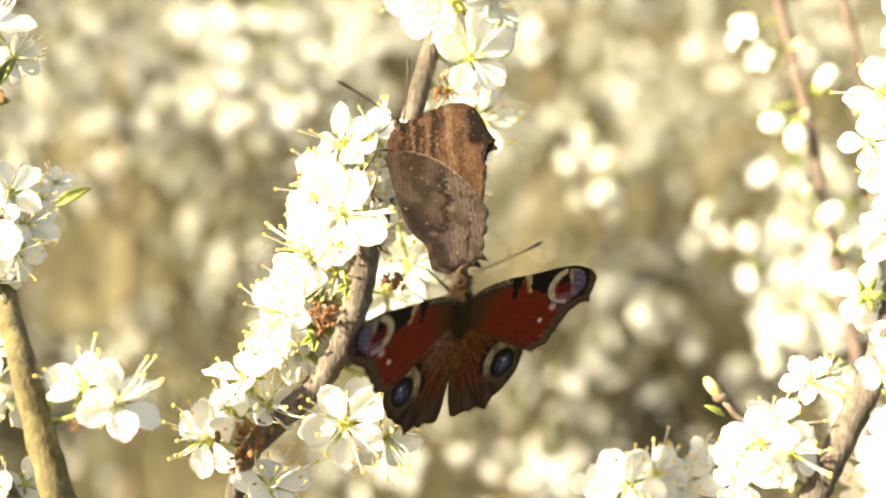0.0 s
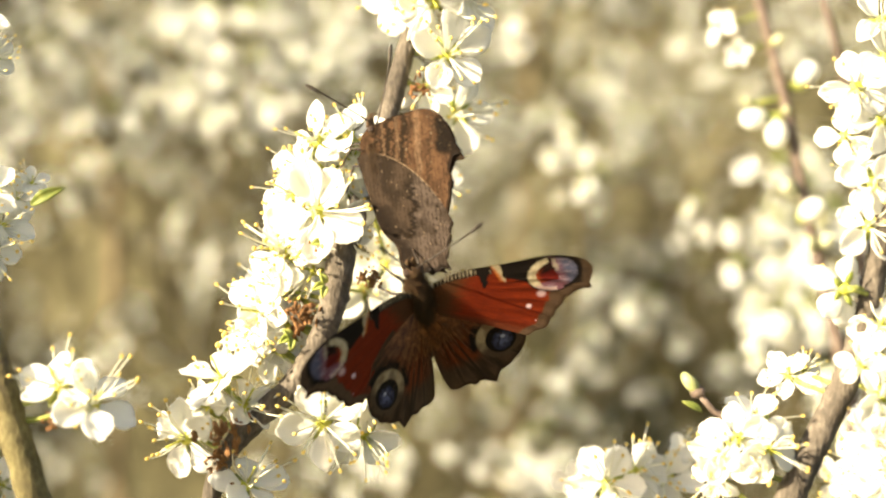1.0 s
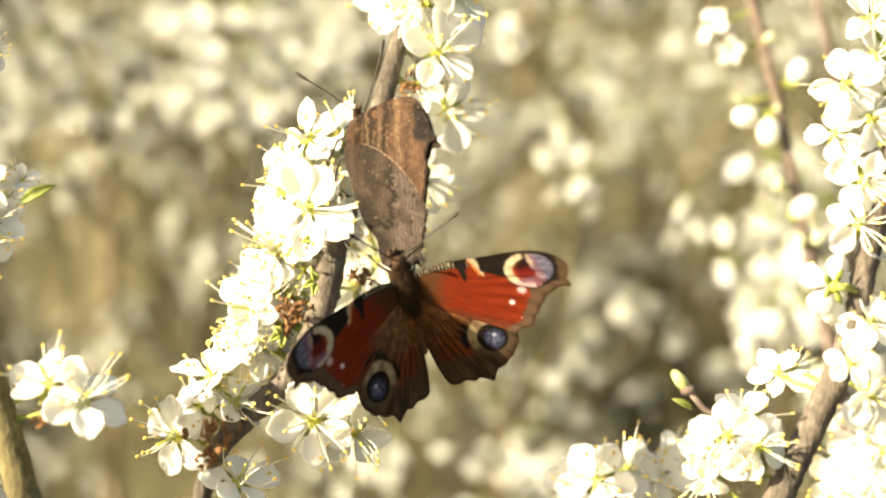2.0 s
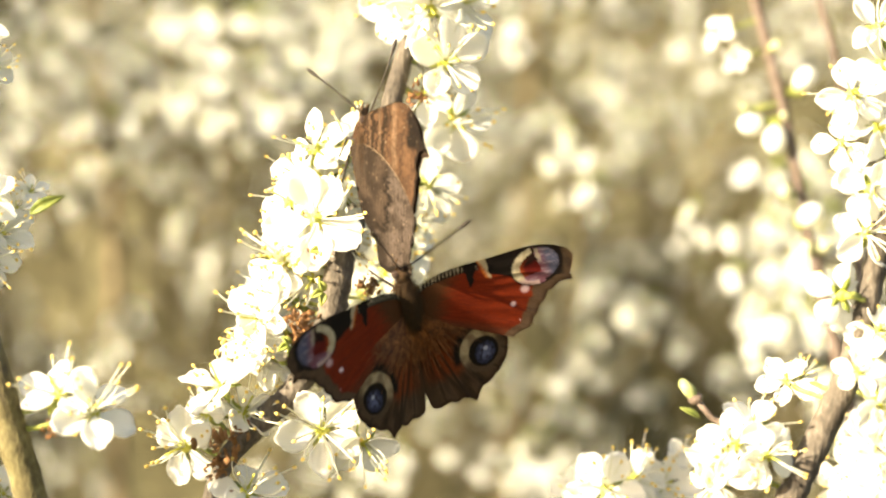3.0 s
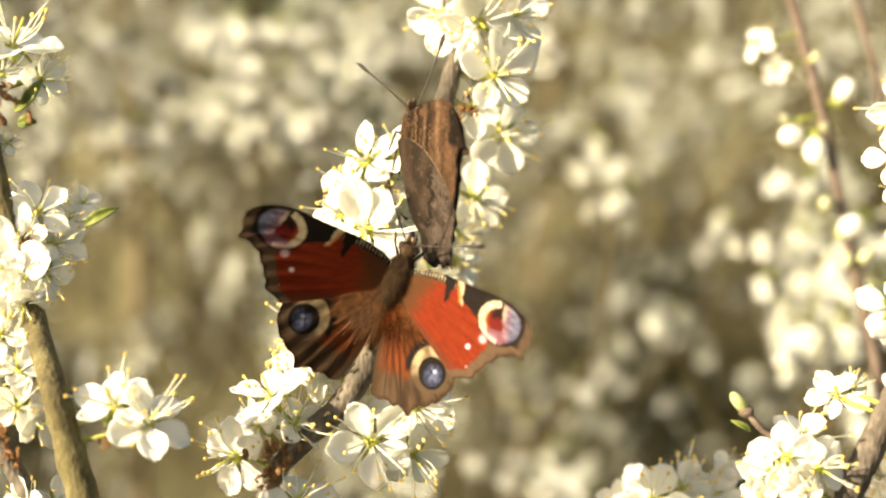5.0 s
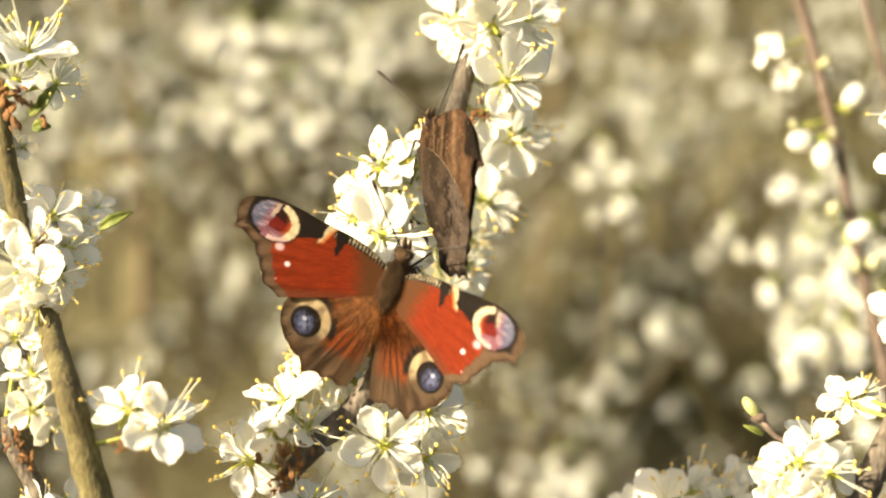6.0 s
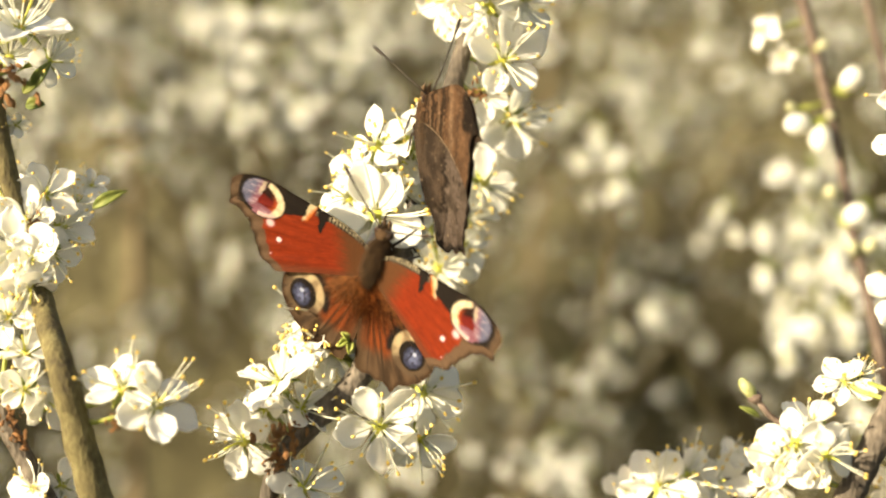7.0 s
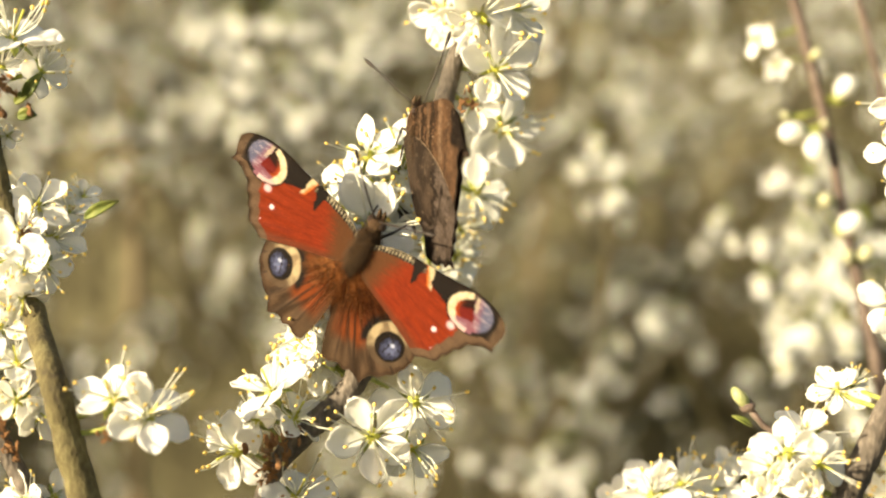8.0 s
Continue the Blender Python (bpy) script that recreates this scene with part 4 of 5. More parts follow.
def hind_top(x, y, u, v):
    wob = 0.30 * n2(x, y, 0.8, 2) + 0.18 * n2(x, y, 2.2, 4)
    far = math.hypot(x, y)
    ang = math.degrees(math.atan2(y + 1, x + 1.5))
    streak = n2(ang * 0.30, far * 0.12, 1.0, 7) + 0.5 * n2(ang * 0.8, far * 0.2, 1.0, 3)
    col = blend((0.108, 0.0250, 0.0072), (0.030, 0.0115, 0.0048), smoothstep(-0.32, 0.34, streak))
    col = blend(col, (0.120, 0.0420, 0.0120), smoothstep(9.0, 3.0, far) * 0.6 * (0.4 + 0.9 * max(0, streak)))
    col = blend(col, (0.040, 0.0250, 0.0145), smoothstep(0.30, 0.06, v) * 0.9)
    grey = blend((0.056, 0.034, 0.020), (0.028, 0.017, 0.010), smoothstep(-0.2, 0.3, streak))
    col = blend(col, grey, smoothstep(0.66, 0.80, u + 0.05 * wob))
    col = blend(col, (0.026, 0.015, 0.009), smoothstep(0.945, 0.985, u + 0.01 * wob) * 0.8)
    col = blend(col, (0.036, 0.022, 0.012), smoothstep(0.86, 0.98, v) * 0.85 * smoothstep(0.15, 0.4, u))
    vn = vein(x + 1, y + 1.0, 9, 100, -100)
    e = oval(x, y, 11.2, -11.4, 2.95, 3.2, -25) + 0.05 * wob
    if u > 0.35 and e > 1.0:
        col = blend(col, BLACK, 0.30 * smoothstep(0.08, 0.02, vn))
    inward = (-(x - 11.2) * 0.55 + (y + 11.4) * 0.83) / 3.2       # 1 towards the shoulder
    reach = 1.52 + 0.10 * inward
    if e < reach + 0.55:
        ring = blend((0.26, 0.205, 0.125), (0.140, 0.102, 0.062), smoothstep(-0.3, 0.3, n2(x, y, 0.6, 12)))
        ring = blend(ring, (0.056, 0.037, 0.023), smoothstep(0.7, -0.2, inward))
        if inward > 0.2:                             # black collar outside the cream on the shoulder side
            col = blend(col, BLACK, smoothstep(reach + 0.55, reach + 0.2, e) * smoothstep(0.2, 0.6, inward))
        col = blend(col, ring, smoothstep(reach, reach - 0.14, e))
        if u > 0.5 and e > 1.15:
            col = blend(col, BLACK, 0.55 * smoothstep(0.07, 0.02, vn) * smoothstep(0.0, -0.6, inward))
    if e < 1.0:
        col = blend(BLACK, col, smoothstep(0.94, 1.0, e))
        b = oval(x, y, 11.5, -11.7, 1.95, 2.35, -25) + 0.15 * wob
        if b < 1.0:
            col = blend((0.068, 0.078, 0.140), (0.019, 0.021, 0.042), smoothstep(0.25, 0.95, b + 0.25 * n2(x * 1.5, y * 1.5, 1.0, 21)))
            col = blend(col, BLACK, 0.8 * smoothstep(0.05, 0.45, n2(x, y, 1.3, 33) + 0.6 * n2(x, y, 3.0, 35)))
            if abs(x - 10.9 - 0.35 * (y + 11.7) - 0.5 * wob) < 0.18 and b < 0.8:
                col = blend(col, BLACK, 0.8)
            if math.hypot(x - 11.7, y + 10.9) < 0.45:
                col = blend(col, (0.36, 0.40, 0.54), 0.6)
    return col


def wavy(y, k, size):
    return size * (n2(0, y, 0.55, k) + 0.7 * n2(0, y, 1.7, k + 3) + 0.35 * n2(0, y, 4.0, k + 5))


def under(fore):
    """Bark-like underside: tawny forewing with dark wavy bars, greyer hindwing with a jagged line."""
    dark, mark_and_shade = (0.014, 0.009, 0.006), (0.007, 0.005, 0.004)

    def paint(x, y, u, v):
        patch = n2(x, y, 0.32, 9) + 0.5 * n2(x, y, 0.9, 12)
        warp = 0.9 * n2(x, y, 0.6, 1) + 0.35 * n2(x, y, 1.7, 3)
        ripple = math.sin(x * 8.2 + 3.2 * warp + 0.5 * y)
        speck = n2(x, y, 2.2, 6) + 0.6 * n2(x * 1.5, y * 0.8, 2.6, 2)
        if fore:
            col = blend((0.074, 0.040, 0.022), (0.044, 0.024, 0.014), smoothstep(-0.35, 0.45, patch))
            for at, wide, deep in ((1.3, 0.26, 0.8), (2.5, 0.34, 1.0), (3.7, 0.26, 0.9), (5.0, 0.48, 1.0), (6.2, 0.28, 0.95), (8.0, 0.50, 1.0), (9.1, 0.24, 0.7), (13.4, 0.24, 0.6)):
                d = abs(x - at - wavy(y, at, 1.0) - 0.16 * (y - 5))
                col = blend(col, dark, deep * smoothstep(wide * 1.7, wide * 0.6, d))
            for at, wide, deep in ((4.3, 0.35, 0.5), (7.0, 0.5, 0.5), (10.9, 0.9, 0.6)):
                d = abs(x - at - wavy(y, at, 0.6))
                col = blend(col, (0.135, 0.086, 0.053), deep * smoothstep(wide, wide * 0.3, d) * smoothstep(-0.3, 0.2, speck + 0.3))
            col = blend(col, mark_and_shade, smoothstep(13.9, 15.0, x + wavy(y, 30, 0.6)) * smoothstep(2.4, 3.8, y) * smoothstep(10.6, 9.4, y))
            strength = 0.5
        else:
            line = 9.2 + wavy(y, 40, 1.7) + (0.35 * (y + 10.0) if y < -10.0 else 0.0) + (0.3 * (y + 3.0) if y > -3.0 else 0.0)
            inside = smoothstep(line + 0.15, line - 0.15, x) * smoothstep(-12.6, -11.4, y + 0.8 * patch)
            col = blend((0.062, 0.047, 0.039), (0.031, 0.023, 0.018), smoothstep(-0.35, 0.45, patch))
            col = blend(col, blend((0.036, 0.025, 0.018), (0.017, 0.012, 0.009), smoothstep(-0.3, 0.4, patch)), inside)
            mark = smoothstep(0.72, 0.28, abs(x - line)) * smoothstep(-12.0, -11.2, y) * smoothstep(-1.6, -2.6, y)
            foot = smoothstep(0.60, 0.25, abs(y + 11.6 - wavy(x, 50, 0.7))) * smoothstep(5.6, 6.4, x) * smoothstep(9.8, 9.0, x)
            col = blend(col, mark_and_shade, 0.95 * max(mark, foot))
            for k in range(5):                        # a row of dark points near the margin
                q = math.hypot((x - 13.9 + 0.28 * k) * 1.2, y + 6.4 + 2.3 * k)
                col = blend(col, mark_and_shade, 0.85 * smoothstep(0.42, 0.18, q))
            col = blend(col, mark_and_shade, 0.85 * smoothstep(0.80, 0.93, v + 0.03 * patch) * smoothstep(0.25, 0.5, u))      # folded inner margin, painted dark where the fold turns from the sun
            col = blend(col, (0.20, 0.145, 0.095), 0.75 * smoothstep(0.030, 0.012, v) * smoothstep(0.05, 0.15, u))   # pale leading edge
            strength = 0.75
        col = blend(col, dark, strength * smoothstep(0.15, 0.85, ripple) * smoothstep(-0.45, 0.25, n2(x, y, 0.8, 22)))
        col = blend(col, dark, 0.55 * smoothstep(0.20, 0.50, speck))
        col = blend(col, (0.25, 0.185, 0.125), 0.5 * smoothstep(0.52, 0.70, n2(x * 2.6, y * 1.7, 1.0, 47)))
        return blend(col, mark_and_shade, 0.9 * smoothstep(0.958, 0.978, u + 0.018 * n2(x, y, 1.1, 31)))
    return paint


def shaded_top(x, y, u, v):
    """The hidden upper face of the closed wings, darkened in its colour for the shade there."""
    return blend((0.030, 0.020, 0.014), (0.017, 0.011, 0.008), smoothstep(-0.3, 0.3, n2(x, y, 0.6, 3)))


def wing_mesh(name, shape, side, top, low, nu=130, nv=104, camber=0.5, ripple=0.10):
    """A wing: two painted faces on a closed sheet, scalloped at the outer margin. Millimetres, x outwards."""
    co, ou, inn = curve2(shape["costa"], nu), curve2(shape["outer"], nv), curve2(shape["inner"], nu)
    base = np.linspace(co[0], inn[0], nv)
    pts, cols_t, cols_l = [], [], []
    for i in range(nu):
        u = i / (nu - 1)
        for j in range(nv):
            v = j / (nv - 1)
            p = (1 - v) * co[i] + v * inn[i] + (1 - u) * base[j] + u * ou[j] - ((1 - u) * (1 - v) * co[0] + u * (1 - v) * co[-1] + (1 - u) * v * inn[0] + u * v * inn[-1])
            x, y = p
            cols_t.append(top(x, y, u, v))
            cols_l.append(low(x, y, u, v))
            cut = 1 - smoothstep(0.94, 1.0, u) * (0.006 * abs(n2(x, y, 1.1, 71)) + 0.010 * abs(n2(x, y, 3.1, 73)))      # frayed margin
            x, y = x * cut, y * cut
            z = camber * math.sin(math.pi * min(1, u)) * (0.6 - v) + ripple * math.cos(v * 2 * math.pi * 7) * smoothstep(0.3, 1, u) - 0.25 * u * u * v
            pts.append((side * x, y, z))
    n = nu * nv
    pts = np.array(pts) * MM
    # normals of the sheet, for its thickness
    verts = np.vstack([pts + (0, 0, 0.035 * MM), pts - (0, 0, 0.035 * MM)])
    faces = []
    for i in range(nu - 1):
        for j in range(nv - 1):
            a, b, d, e = i * nv + j, (i + 1) * nv + j, (i + 1) * nv + j + 1, i * nv + j + 1
            q = (a, e, d, b) if side > 0 else (a, b, d, e)
            faces.append(q)
            faces.append(tuple(k + n for k in q[::-1]))
    edge = [i * nv for i in range(nu)] + [(nu - 1) * nv + j for j in range(1, nv)] + [i * nv + nv - 1 for i in range(nu - 2, -1, -1)] + [j for j in range(nv - 2, 0, -1)]
    for a, b in zip(edge, edge[1:] + edge[:1]):
        faces.append((a, b, b + n, a + n) if side < 0 else (a, a + n, b + n, b))
    me = bpy.data.meshes.new(name)
    me.from_pydata(verts.tolist(), [], faces)
    at = me.color_attributes.new("tint", "FLOAT_COLOR", "POINT")
    data = np.ones((2 * n, 4))
    data[:n, :3], data[n:, :3] = cols_t, cols_l
    at.data.foreach_set("color", data.ravel())
    me.materials.append(WING)
    me.materials.append(WING_UNDER)
    me.polygons.foreach_set("material_index", np.array([1 if min(q) >= n else 0 for q in faces], dtype=np.int32))
    me.shade_smooth()
    me.update()
    return me


def fur_tuft(bm, rnd, centre, size, count, length, way):
    """Short hairs that stand off a furry body."""
    for k in range(count):
        q = Vector((rnd.gauss(0, 1), rnd.gauss(0, 1), rnd.gauss(0, 1))).normalized()
        p = centre + Vector((q.x * size[0], q.y * size[1], q.z * size[2]))
        d = (q * 0.7 + way + Vector((rnd.gauss(0, 0.25), rnd.gauss(0, 0.25), rnd.gauss(0, 0.25)))).normalized()
        side = d.cross(q).normalized() * 0.00005 if d.cross(q).length > 1e-3 else Vector((0.00005, 0, 0))
        tip = p + d * length * rnd.uniform(0.6, 1.2)
        up = q * 0.00006
        vs = [bm.verts.new(p + side), bm.verts.new(p - side), bm.verts.new(p + up), bm.verts.new(tip)]
        for tri in ((0, 1, 3), (1, 2, 3), (2, 0, 3), (0, 2, 1)):
            bm.faces.new([vs[i] for i in tri])


def mmv(x, y, z):
    return Vector((x, y, z)) * MM


def butterfly(label, fore=FORE, hind=HIND, tail=((0, -1.5, -0.4), (0, -3.5, -0.9), (0, -7, -1.4), (0, -10, -1.6), (0, -12.5, -1.7), (0, -14, -1.8)), hairy=True, slim=1.0, fur=FUR, antenna=((-1, 1.0, 0.25), (1, 1.0, 0.25)), legs=()):
    """Model space: x to its right, y ahead, z up from its back. Returns the thing and its wings."""
    rnd = random.Random(3)
    root = tagged(new("butterfly"), label, "butterfly", "butterflies on the branch")
    bm = bmesh.new()
    blob(bm, mmv(0, 1.4, 0), mmv(1.9 * slim if slim == 1.0 else 2.2 * slim, 4.7, 0.5 + 1.6 * slim), None, 12, 18, 0, 0.06)
    fur_tuft(bm, rnd, mmv(0, 1.6, 0), mmv(1.9 * slim, 4.9, 0.4 + 1.6 * slim), 3400, 0.0016 if slim < 1 else 0.0022, Vector((0, -1.0, 0.1)))
    part("thorax", bm, fur, root, "furry brown thorax")
    bm = bmesh.new()
    tube(bm, [mmv(*p) for p in tail], [k * MM * (slim if slim < 1 else 1) for k in (1.2, 1.6, 1.6, 1.4, 1.0, 0.3)], 14, 0.05)
    fur_tuft(bm, rnd, mmv(*tail[2]), mmv(1.3 * slim, 4.5, 1.4 * slim), 400, 0.0012, Vector((0, -1.2, 0)))
    part("abdomen", bm, fur, root, "slim dark brown abdomen")
    bm = bmesh.new()
    blob(bm, mmv(0, 7.0, 0), mmv(0.6 + slim, 1.4, 0.5 + slim), None, 9, 14, 0, 0.1)
    for sx in (-1, 1):
        tube(bm, [mmv(0.4 * sx, 7.8, -0.6), mmv(0.55 * sx, 9.2, -0.3), mmv(0.5 * sx, 10.3, 0.3)], [0.0005, 0.00045, 0.00012], 7)
    fur_tuft(bm, rnd, mmv(0, 6.9, 0), mmv(0.5 + slim, 1.4, 0.4 + slim), 300, 0.0010, Vector((0, 0.2, 0.2)))
    head = part("head", bm, fur, root)
    for sx in (-1, 1):
        bm = bmesh.new()
        blob(bm, mmv((0.35 + 0.9 * slim) * sx, 7.4, 0.1), mmv(0.4 + 0.35 * slim, 0.8, 0.5 + 0.4 * slim), None, 8, 12)
        part("eye", bm, EYE_DARK, head)
    for ax, ay, az in antenna:
        d = Vector((ax, ay, az)).normalized()
        foot = mmv(0.5 * (1 if ax > 0 else -1), 8.2, 0.7)
        pts = [foot + d * 0.0145 * s + Vector((0, 0, 0.0006)) * math.sin(s * 2.4) for s in (0, 0.2, 0.4, 0.6, 0.78, 0.87, 0.94, 1.0)]
        bm = bmesh.new()
        tube(bm, pts, [k * MM for k in (0.17, 0.15, 0.14, 0.14, 0.18, 0.34, 0.38, 0.15)], 7)
        part("antenna", bm, CHITIN, head, "thin dark clubbed antenna")
    for leg in legs:
        bm = bmesh.new()
        pts = [mmv(*p) for p in leg]
        tube(bm, pts, [(0.30 - 0.06 * i) * MM for i in range(len(pts))], 6)
        part("leg", bm, CHITIN, root)
    wings = {}
    for side, word in ((-1, "left"), (1, "right")):
        for kind, shape, top in (("forewing", fore, fore_top), ("hindwing", hind, hind_top)):
            ob = new(kind, wing_mesh(kind, shape, side, top if hairy else shaded_top, under(kind == "forewing"), camber=(0.9 if kind == "forewing" else 0.5) * (1.0 if hairy else 0.15), ripple=0.10 if hairy else 0.015))
            ob.parent = root
            tagged(ob, ("rust-red forewing with a cream and blue eyespot" if kind == "forewing" else "brown hindwing with a round blue eyespot") if hairy else "bark-brown " + kind + " underside with dark wavy lines")
            wings[word, kind] = ob
            if kind == "hindwing" and hairy:
                bm = bmesh.new()
                for k in range(900):
                    a, q = radians(rnd.uniform(-104, -14)), rnd.triangular(0.3, 9.5, 2.5)
                    p = mmv(side * (q * math.cos(a) - 0.8), q * math.sin(a) + 0.5, 0.18 + 0.03 * q)
                    a += radians(rnd.gauss(0, 5))
                    d = Vector((side * math.cos(a), math.sin(a), rnd.uniform(-0.01, 0.045)))
                    wide = Vector((-d.y, d.x, 0)) * 0.000045
                    tip = p + d * rnd.triangular(1.5, 9.0, 4.5) * MM
                    vs = [bm.verts.new(p + wide), bm.verts.new(p - wide), bm.verts.new(p + Vector((0, 0, 0.00008))), bm.verts.new(tip)]
                    for tri in ((0, 1, 3), (1, 2, 3), (2, 0, 3), (0, 2, 1)):
                        bm.faces.new([vs[i] for i in tri])
                part("hair_fringe", bm, HAIR, ob, "long tawny hairs", smooth=False)
    return root, wings


basking, basking_wings = butterfly("peacock butterfly with open rust-red wings and blue eyespots", antenna=((-0.6, 1.0, 0.5), (1.0, 0.55, 0.4)),
                                   legs=(((1.2, 4.5, -1.5), (2.6, 6.5, -3.2), (3.0, 7.6, -6.0)), ((-1.2, 4.5, -1.5), (-2.8, 6.3, -3.4), (-3.6, 7.5, -6.0)), ((-1.2, 2.0, -1.8), (-3.4, 1.5, -4.4), (-4.5, 2.2, -7.0)), ((1.2, 2.0, -1.8), (3.2, 1.8, -4.2), (4.5, 2.4, -7.0))))
resting, resting_wings = butterfly("butterfly with closed bark-brown wings, feeding on the blossom", fore=FORE_CLOSED, hind=HIND_CLOSED, hairy=False, slim=0.42, fur=FUR_TAWNY, tail=((0, -1.5, 0.2), (0, -3.5, 0.9), (0, -6, 2.2), (0, -8.5, 3.6), (0, -10.5, 4.8), (0, -12, 5.6)), antenna=((0.38, 1.0, 0.08), (-0.42, 0.66, -0.88)),
                                   legs=(((-0.8, 3.5, -1.6), (-0.9, 3.9, -4.2), (-0.9, 0.2, -6.8)), ((-0.8, 1.0, -1.7), (-0.9, 0.6, -4.0), (-0.9, -4.5, -6.0)), ((0.8, 3.5, -1.6), (1.0, 4.5, -4.0), (1.2, 3.2, -6.8))))

LOWER_ROWS = [     # place in mm, turn, pitch and yaw, then for each wing pair lift, drop of the hindwing and sweep
    (0, 2.49, 296.84, -12.01, 8.6, 21.6, 44.3, 10.3, 7.1, 4.1, 5.7, -2.9, -1.9, -0.4),
    (0.03, 2.49, 296.84, -12.01, 8.6, 21.6, 44.3, 10.3, 7.1, 4.1, 5.7, -2.9, -1.9, -0.4),
    (0.1, 1.16, 297.27, -10.27, 12.6, 34.2, 46.6, 56.2, 53.8, 4.9, 6.3, -1.8, -3, -1.7),
    (0.2, 2.12, 296.94, -11.66, 11.4, 37.3, 46.7, 35, 31.1, 6.3, 6.6, -2, -3, -3.4),
    (0.3, 1.58, 297.23, -11.49, 5.3, 33.4, 39.8, 21.6, 22.7, 6.3, 6.2, -2.5, -3.8, -4.8),
    (0.4, 2.81, 297.68, -12.34, 11.6, 29, 49.9, 11.9, 7, 4.7, 6.7, -3.2, -7.9, -5.4),
    (0.5, 2.55, 297.69, -11.35, 12.7, 27.7, 46.1, 21.7, 21.9, 3.1, 5.1, -3.7, -6.1, -0.9),
    (0.7, 2.02, 297.2, -11.38, 12.8, 35.5, 49.3, 14.4, 9.5, 4, 8.3, -1.2, -3.9, -2.2),
    (0.8, 1.83, 297.16, -11.87, 5.5, 34.8, 37.4, 13.1, 10.8, 4.1, 8.1, -0.6, -3.4, -2.6),
    (1, 0.22, 297.23, -10.4, -12, 33.3, 20.9, 22.9, 27.1, 0.6, 8.1, 1.2, -4.5, -0),
    (1.2, 0.9, 297.01, -7.68, -2, 33.2, 25.6, 36.3, 34.6, 2.7, 7.6, 1.7, -2, -3.2),
    (1.4, 2.2, 297, -8.37, -8.2, 32.1, 26.7, 16.1, 14.6, 3.3, 7.7, 0.6, -2.1, -1.5),
    (1.5, 0.44, 298.19, -9.62, -10.2, 30.3, 24.7, 17.2, 16.5, 1.5, 6.4, -0.2, -4.9, -1.3),
    (1.7, -0.44, 297.95, -9.22, -20.4, 29.3, 7.1, 36.5, 41.7, 2.1, 6.5, 0.8, -1.3, 1.2),
    (2.8, -0.86, 297.97, -9.47, -8.1, 22.3, 25.5, 15.1, 13.4, 1.4, 6.5, 2.6, -4.4, -2.3),
    (3, -1.66, 298.08, -10.08, -10, 22.1, 26.5, 19.8, 18.2, 2.4, 5.2, -0, -3.7, -2.8),
    (3.5, -4.6, 296.77, -7.95, -9.7, 14, 16.4, 34.4, 33.6, 4.6, 5.6, -0.2, 0.2, 0.8),
    (3.7, -5.52, 297.03, -5.92, -2.9, 9.5, 11.9, 23.2, 19.8, 4.2, 6.4, 5.1, 1.5, 0.2),
    (3.9, -12.78, 296.62, -6.96, 22, 13.3, -4.5, 24.1, 26.4, 5.3, 6.5, 2.8, 0.3, 3.5),
    (4, -12.45, 296.12, -7.32, 22.5, 9.1, -1.2, 27.4, 26.1, 5, 6, 1.5, 0.2, 3),
    (4.5, -11.75, 294.54, -5.02, 26.3, 5.6, 0.2, 9.5, 10.6, 5.6, 6.3, 2.8, -0.9, 2.2),
    (4.6, -13.94, 295.41, -4.81, 22.8, 11.2, 5.4, 49.4, 46.9, 6.7, 6.7, 2.6, 1.3, 4.6),
    (4.7, -13.34, 295.37, -4.41, 21.4, 18.3, -0, 44.7, 45.8, 6.1, 6.3, 3.9, 3.4, 5.5),
    (5.8, -14.89, 293.05, -1.96, 22.2, 12.1, -3.7, 0.9, -1.1, 4.5, 6.5, 2.5, -0.8, 1),
    (6, -16.3, 295.27, -3.36, 18.5, 17, -16.6, 17.8, 20, 5, 7.5, 4.4, -0.3, 2),
    (6.2, -16.48, 295.75, -0.64, 22.9, 13.3, -19.2, 22.3, 26.2, 5.5, 7.1, 3, 2.1, 2.2),
    (6.3, -17, 295.73, -1.27, 20.8, 14.8, -9.3, 7, 6.1, 5.6, 6.5, 2.6, 2.8, 0.5),
    (6.5, -14.85, 294.63, -3.12, 23.3, 17.2, -3.9, 10.3, 9.4, 4.9, 6.6, 3.4, 0.4, 1.5),
    (6.6, -13.08, 295.8, -3.37, 23.8, 19.1, 1.1, 34.4, 30, 5.7, 6.4, 3.1, 1.5, -0.3),
    (6.8, -15.59, 296.03, -2.84, 23.4, 29.4, -16.4, 4.4, 6.7, 6.1, 7, 2.4, -0.6, -1.8),
    (7, -18.53, 296.08, -3.02, 15.8, 27.6, -25.5, 9.1, 11.1, 6.4, 7.3, 0.6, -2.6, -0.8),
    (7.2, -21.2, 296.75, -1.95, 12.8, 30.7, -30.2, 6.8, 11.2, 5.8, 7.2, 0.1, -1.6, -0.5),
    (7.4, -20.29, 296.62, 2.6, 16.7, 27.7, -23.1, 17, 21.3, 6.1, 6.7, 1.1, -0.8, -1.5),
    (7.5, -16.69, 296.57, 1.45, 26.2, 19.5, -2.3, 19.3, 13.4, 6.2, 6.2, 0.4, -0.9, 0.8),
    (7.8, -19.9, 296.09, 0.96, 30.8, 22.9, -7.1, 3.1, 2.4, 6.2, 5.8, 0.6, 1.3, 2.6),
    (8, -19.84, 294.97, 0.78, 29.3, 23.9, -16.5, 0.2, 2, 6, 5.8, 2.1, 1.8, 2.1),
]
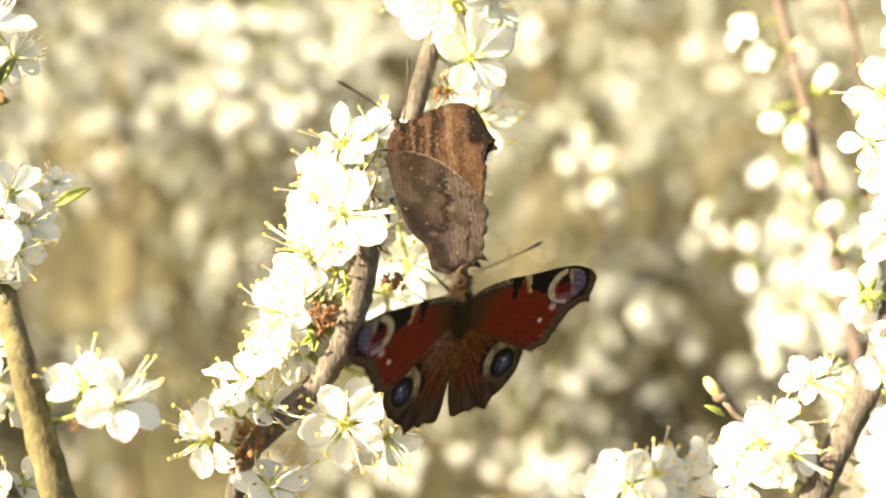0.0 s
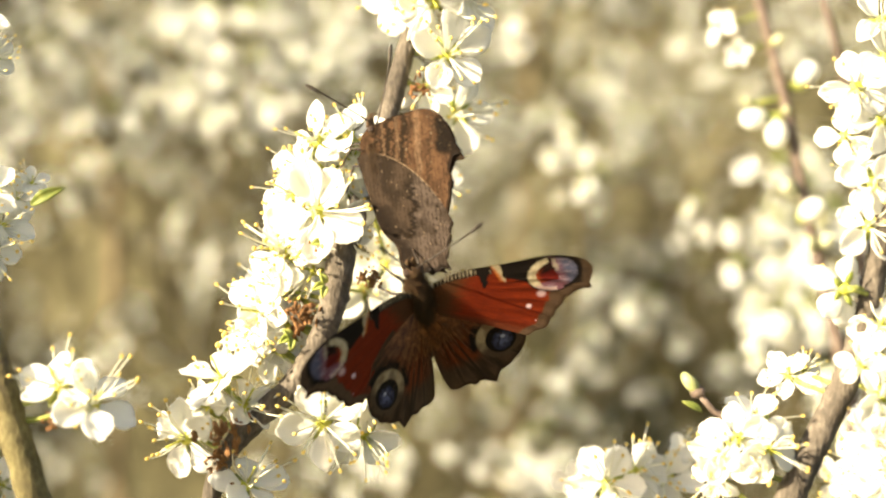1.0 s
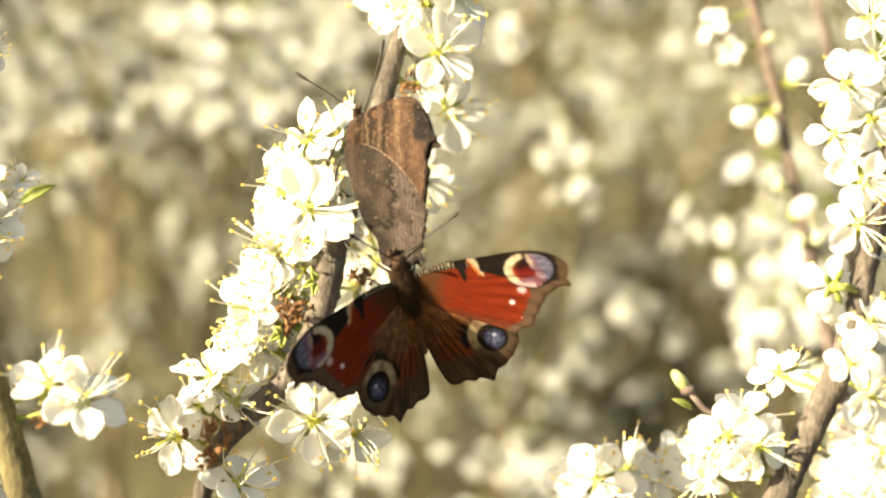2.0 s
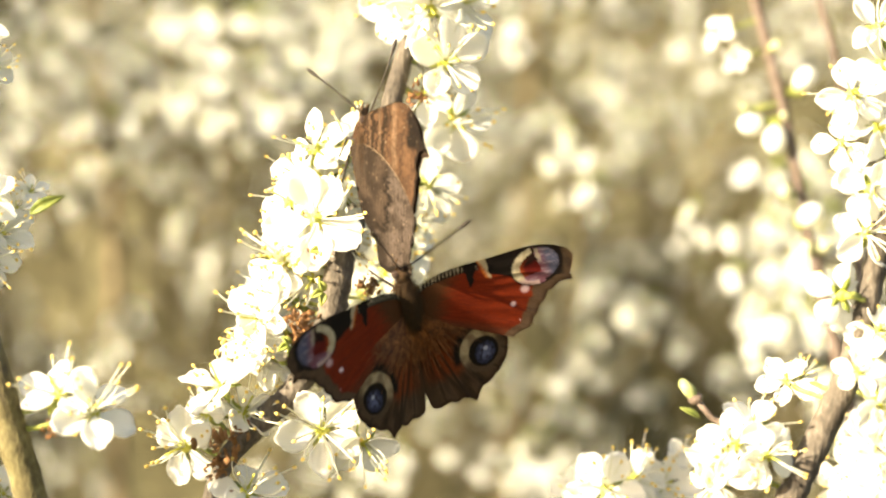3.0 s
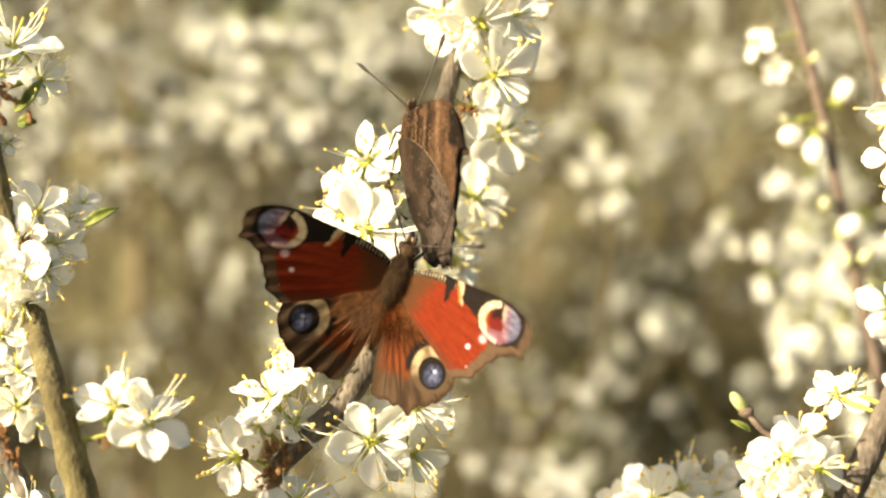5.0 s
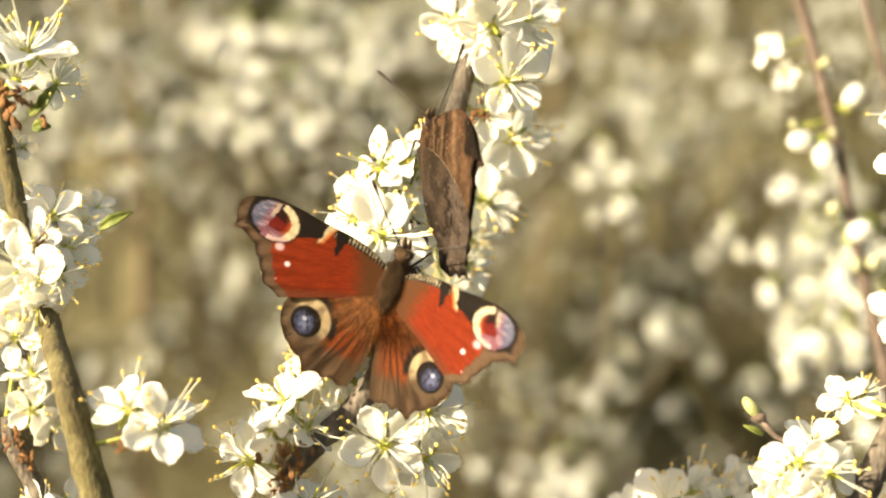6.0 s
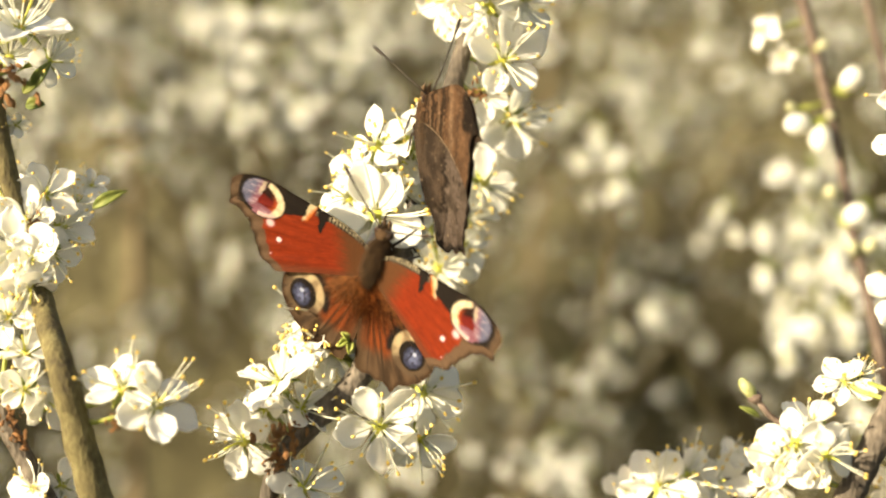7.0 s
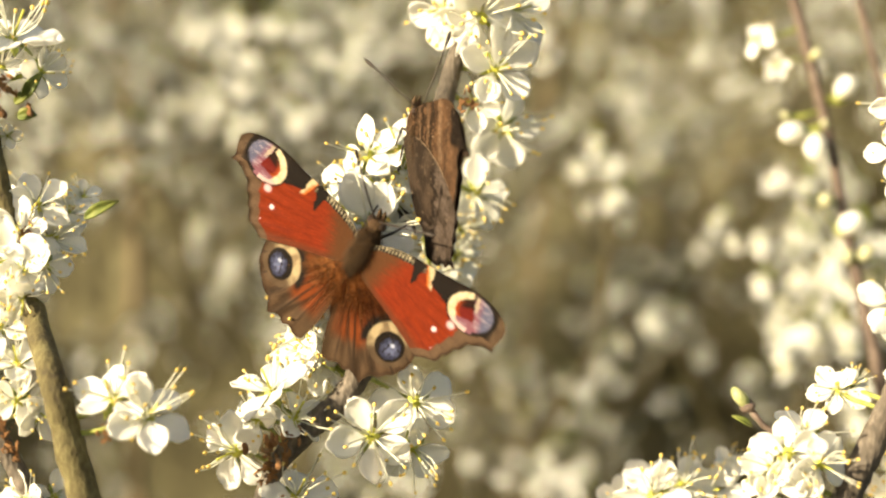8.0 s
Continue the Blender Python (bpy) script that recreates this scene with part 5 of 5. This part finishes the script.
UPPER_ROWS = [
    (0, -7.3, 299, 14.4, 5.1, -6, -5),
    (0.3, -6.77, 299, 13.86, 17.4, -4, -5),
    (0.6, -7, 299, 13.05, 25.28, 0, -4.8),
    (0.8, -7.5, 299, 14.04, 25.84, 6, -4.4),
    (1, -7.7, 299, 13.98, 26.4, 14, -4),
    (1.2, -7.9, 299, 16.07, 25.7, 9, -3.6),
    (1.5, -8, 299, 15.57, 35.5, 4, -3),
    (1.7, -8.1, 299, 14.9, 34.9, 4, -2.6),
    (2.8, -10.6, 299, 16.68, 48.9, 9, -0.4),
    (3, -9.2, 299, 16.98, 50.6, 10, 0),
    (3.5, -9.4, 299, 17.61, 51.8, 10.4, 0),
    (3.8, -8.8, 299, 18.3, 53.7, 10.6, 0),
    (4, -9.5, 299, 19.4, 54.5, 10.8, 0),
    (4.5, -9.6, 299, 20.1, 56, 11.2, 0),
    (5.8, -10.9, 299, 20.7, 59, 12.2, 0),
    (6, -9.2, 299, 19.6, 60, 12.4, 0),
    (6.5, -9.6, 299, 20.3, 60.4, 12.8, 0),
    (7, -9.2, 299, 20.3, 58.6, 13.2, 0),
    (7.5, -10, 299, 19.8, 58.6, 13.6, 0),
    (8, -9.4, 299, 19.7, 60.4, 14, 0),
]


def wing_pose(side, kind, lift, drop, sweep, hind_sweep):
    turn = -side * (lift - (drop if kind == "hindwing" else 0.0))
    return Matrix.Translation(mmv(side * 1.5, 0, 0.75 if kind == "hindwing" else 1.0)) @ pose(0, 0, 0, 0, turn, 0) @ pose(0, 0, 0, 0, 0, side * (hind_sweep if kind == "hindwing" else sweep))


TO_VIEW = Matrix(((1, 0, 0, 0), (0, 0, -1, 0), (0, 1, 0, 0), (0, 0, 0, 1)))   # back towards the viewer, head up

SIDE_ON = Matrix(((0, 0, 1, 0), (1, 0, 0, 0), (0, 1, 0, 0), (0, 0, 0, 1)))     # head up, back to the right


def motions():
    """The basking butterfly turns and flaps; the resting one turns aside on its blossom."""
    rows = []
    for t, x, y, z, turn, pitch, yaw, *wings in LOWER_ROWS:
        rows.append((t, Matrix.Translation(V(x, y, z)) @ pose(0, 0, 0, 0, turn, 0) @ TO_VIEW @ pose(0, 0, 0, pitch, 0, 0) @ pose(0, 0, 0, 0, yaw, 0)))
    walk(basking, rows)
    for (word, kind), ob in basking_wings.items():
        side = -1 if word == "left" else 1
        one = 0 if side < 0 else 1
        walk(ob, [(r[0], wing_pose(side, kind, r[7 + one], r[9 + one], r[11 + one], r[13])) for r in LOWER_ROWS])
    rows = []
    for t, x, y, z, aside, lean, tip in UPPER_ROWS:
        rows.append((t, Matrix.Translation(V(x, y, z)) @ pose(0, 0, 0, lean, tip, 0) @ pose(0, 0, 0, 0, 0, -aside) @ SIDE_ON))
    walk(resting, rows)
    for (word, kind), ob in resting_wings.items():
        side = -1 if word == "left" else 1
        out = (1.0 if kind == "forewing" else 1.27) if side < 0 else (-0.55 if kind == "forewing" else -0.65)
        swing = -4 if side > 0 else 0                 # the far pair hangs a little lower
        m = Matrix.Translation(mmv(side * out, 0, -1.9)) @ pose(0, 0, 0, 0, -side * (93.0 if side < 0 else 87.0), 0) @ pose(0, 0, 0, 0, 0, swing)
        walk(ob, [(0.0, m), (8.0, m)])


motions()
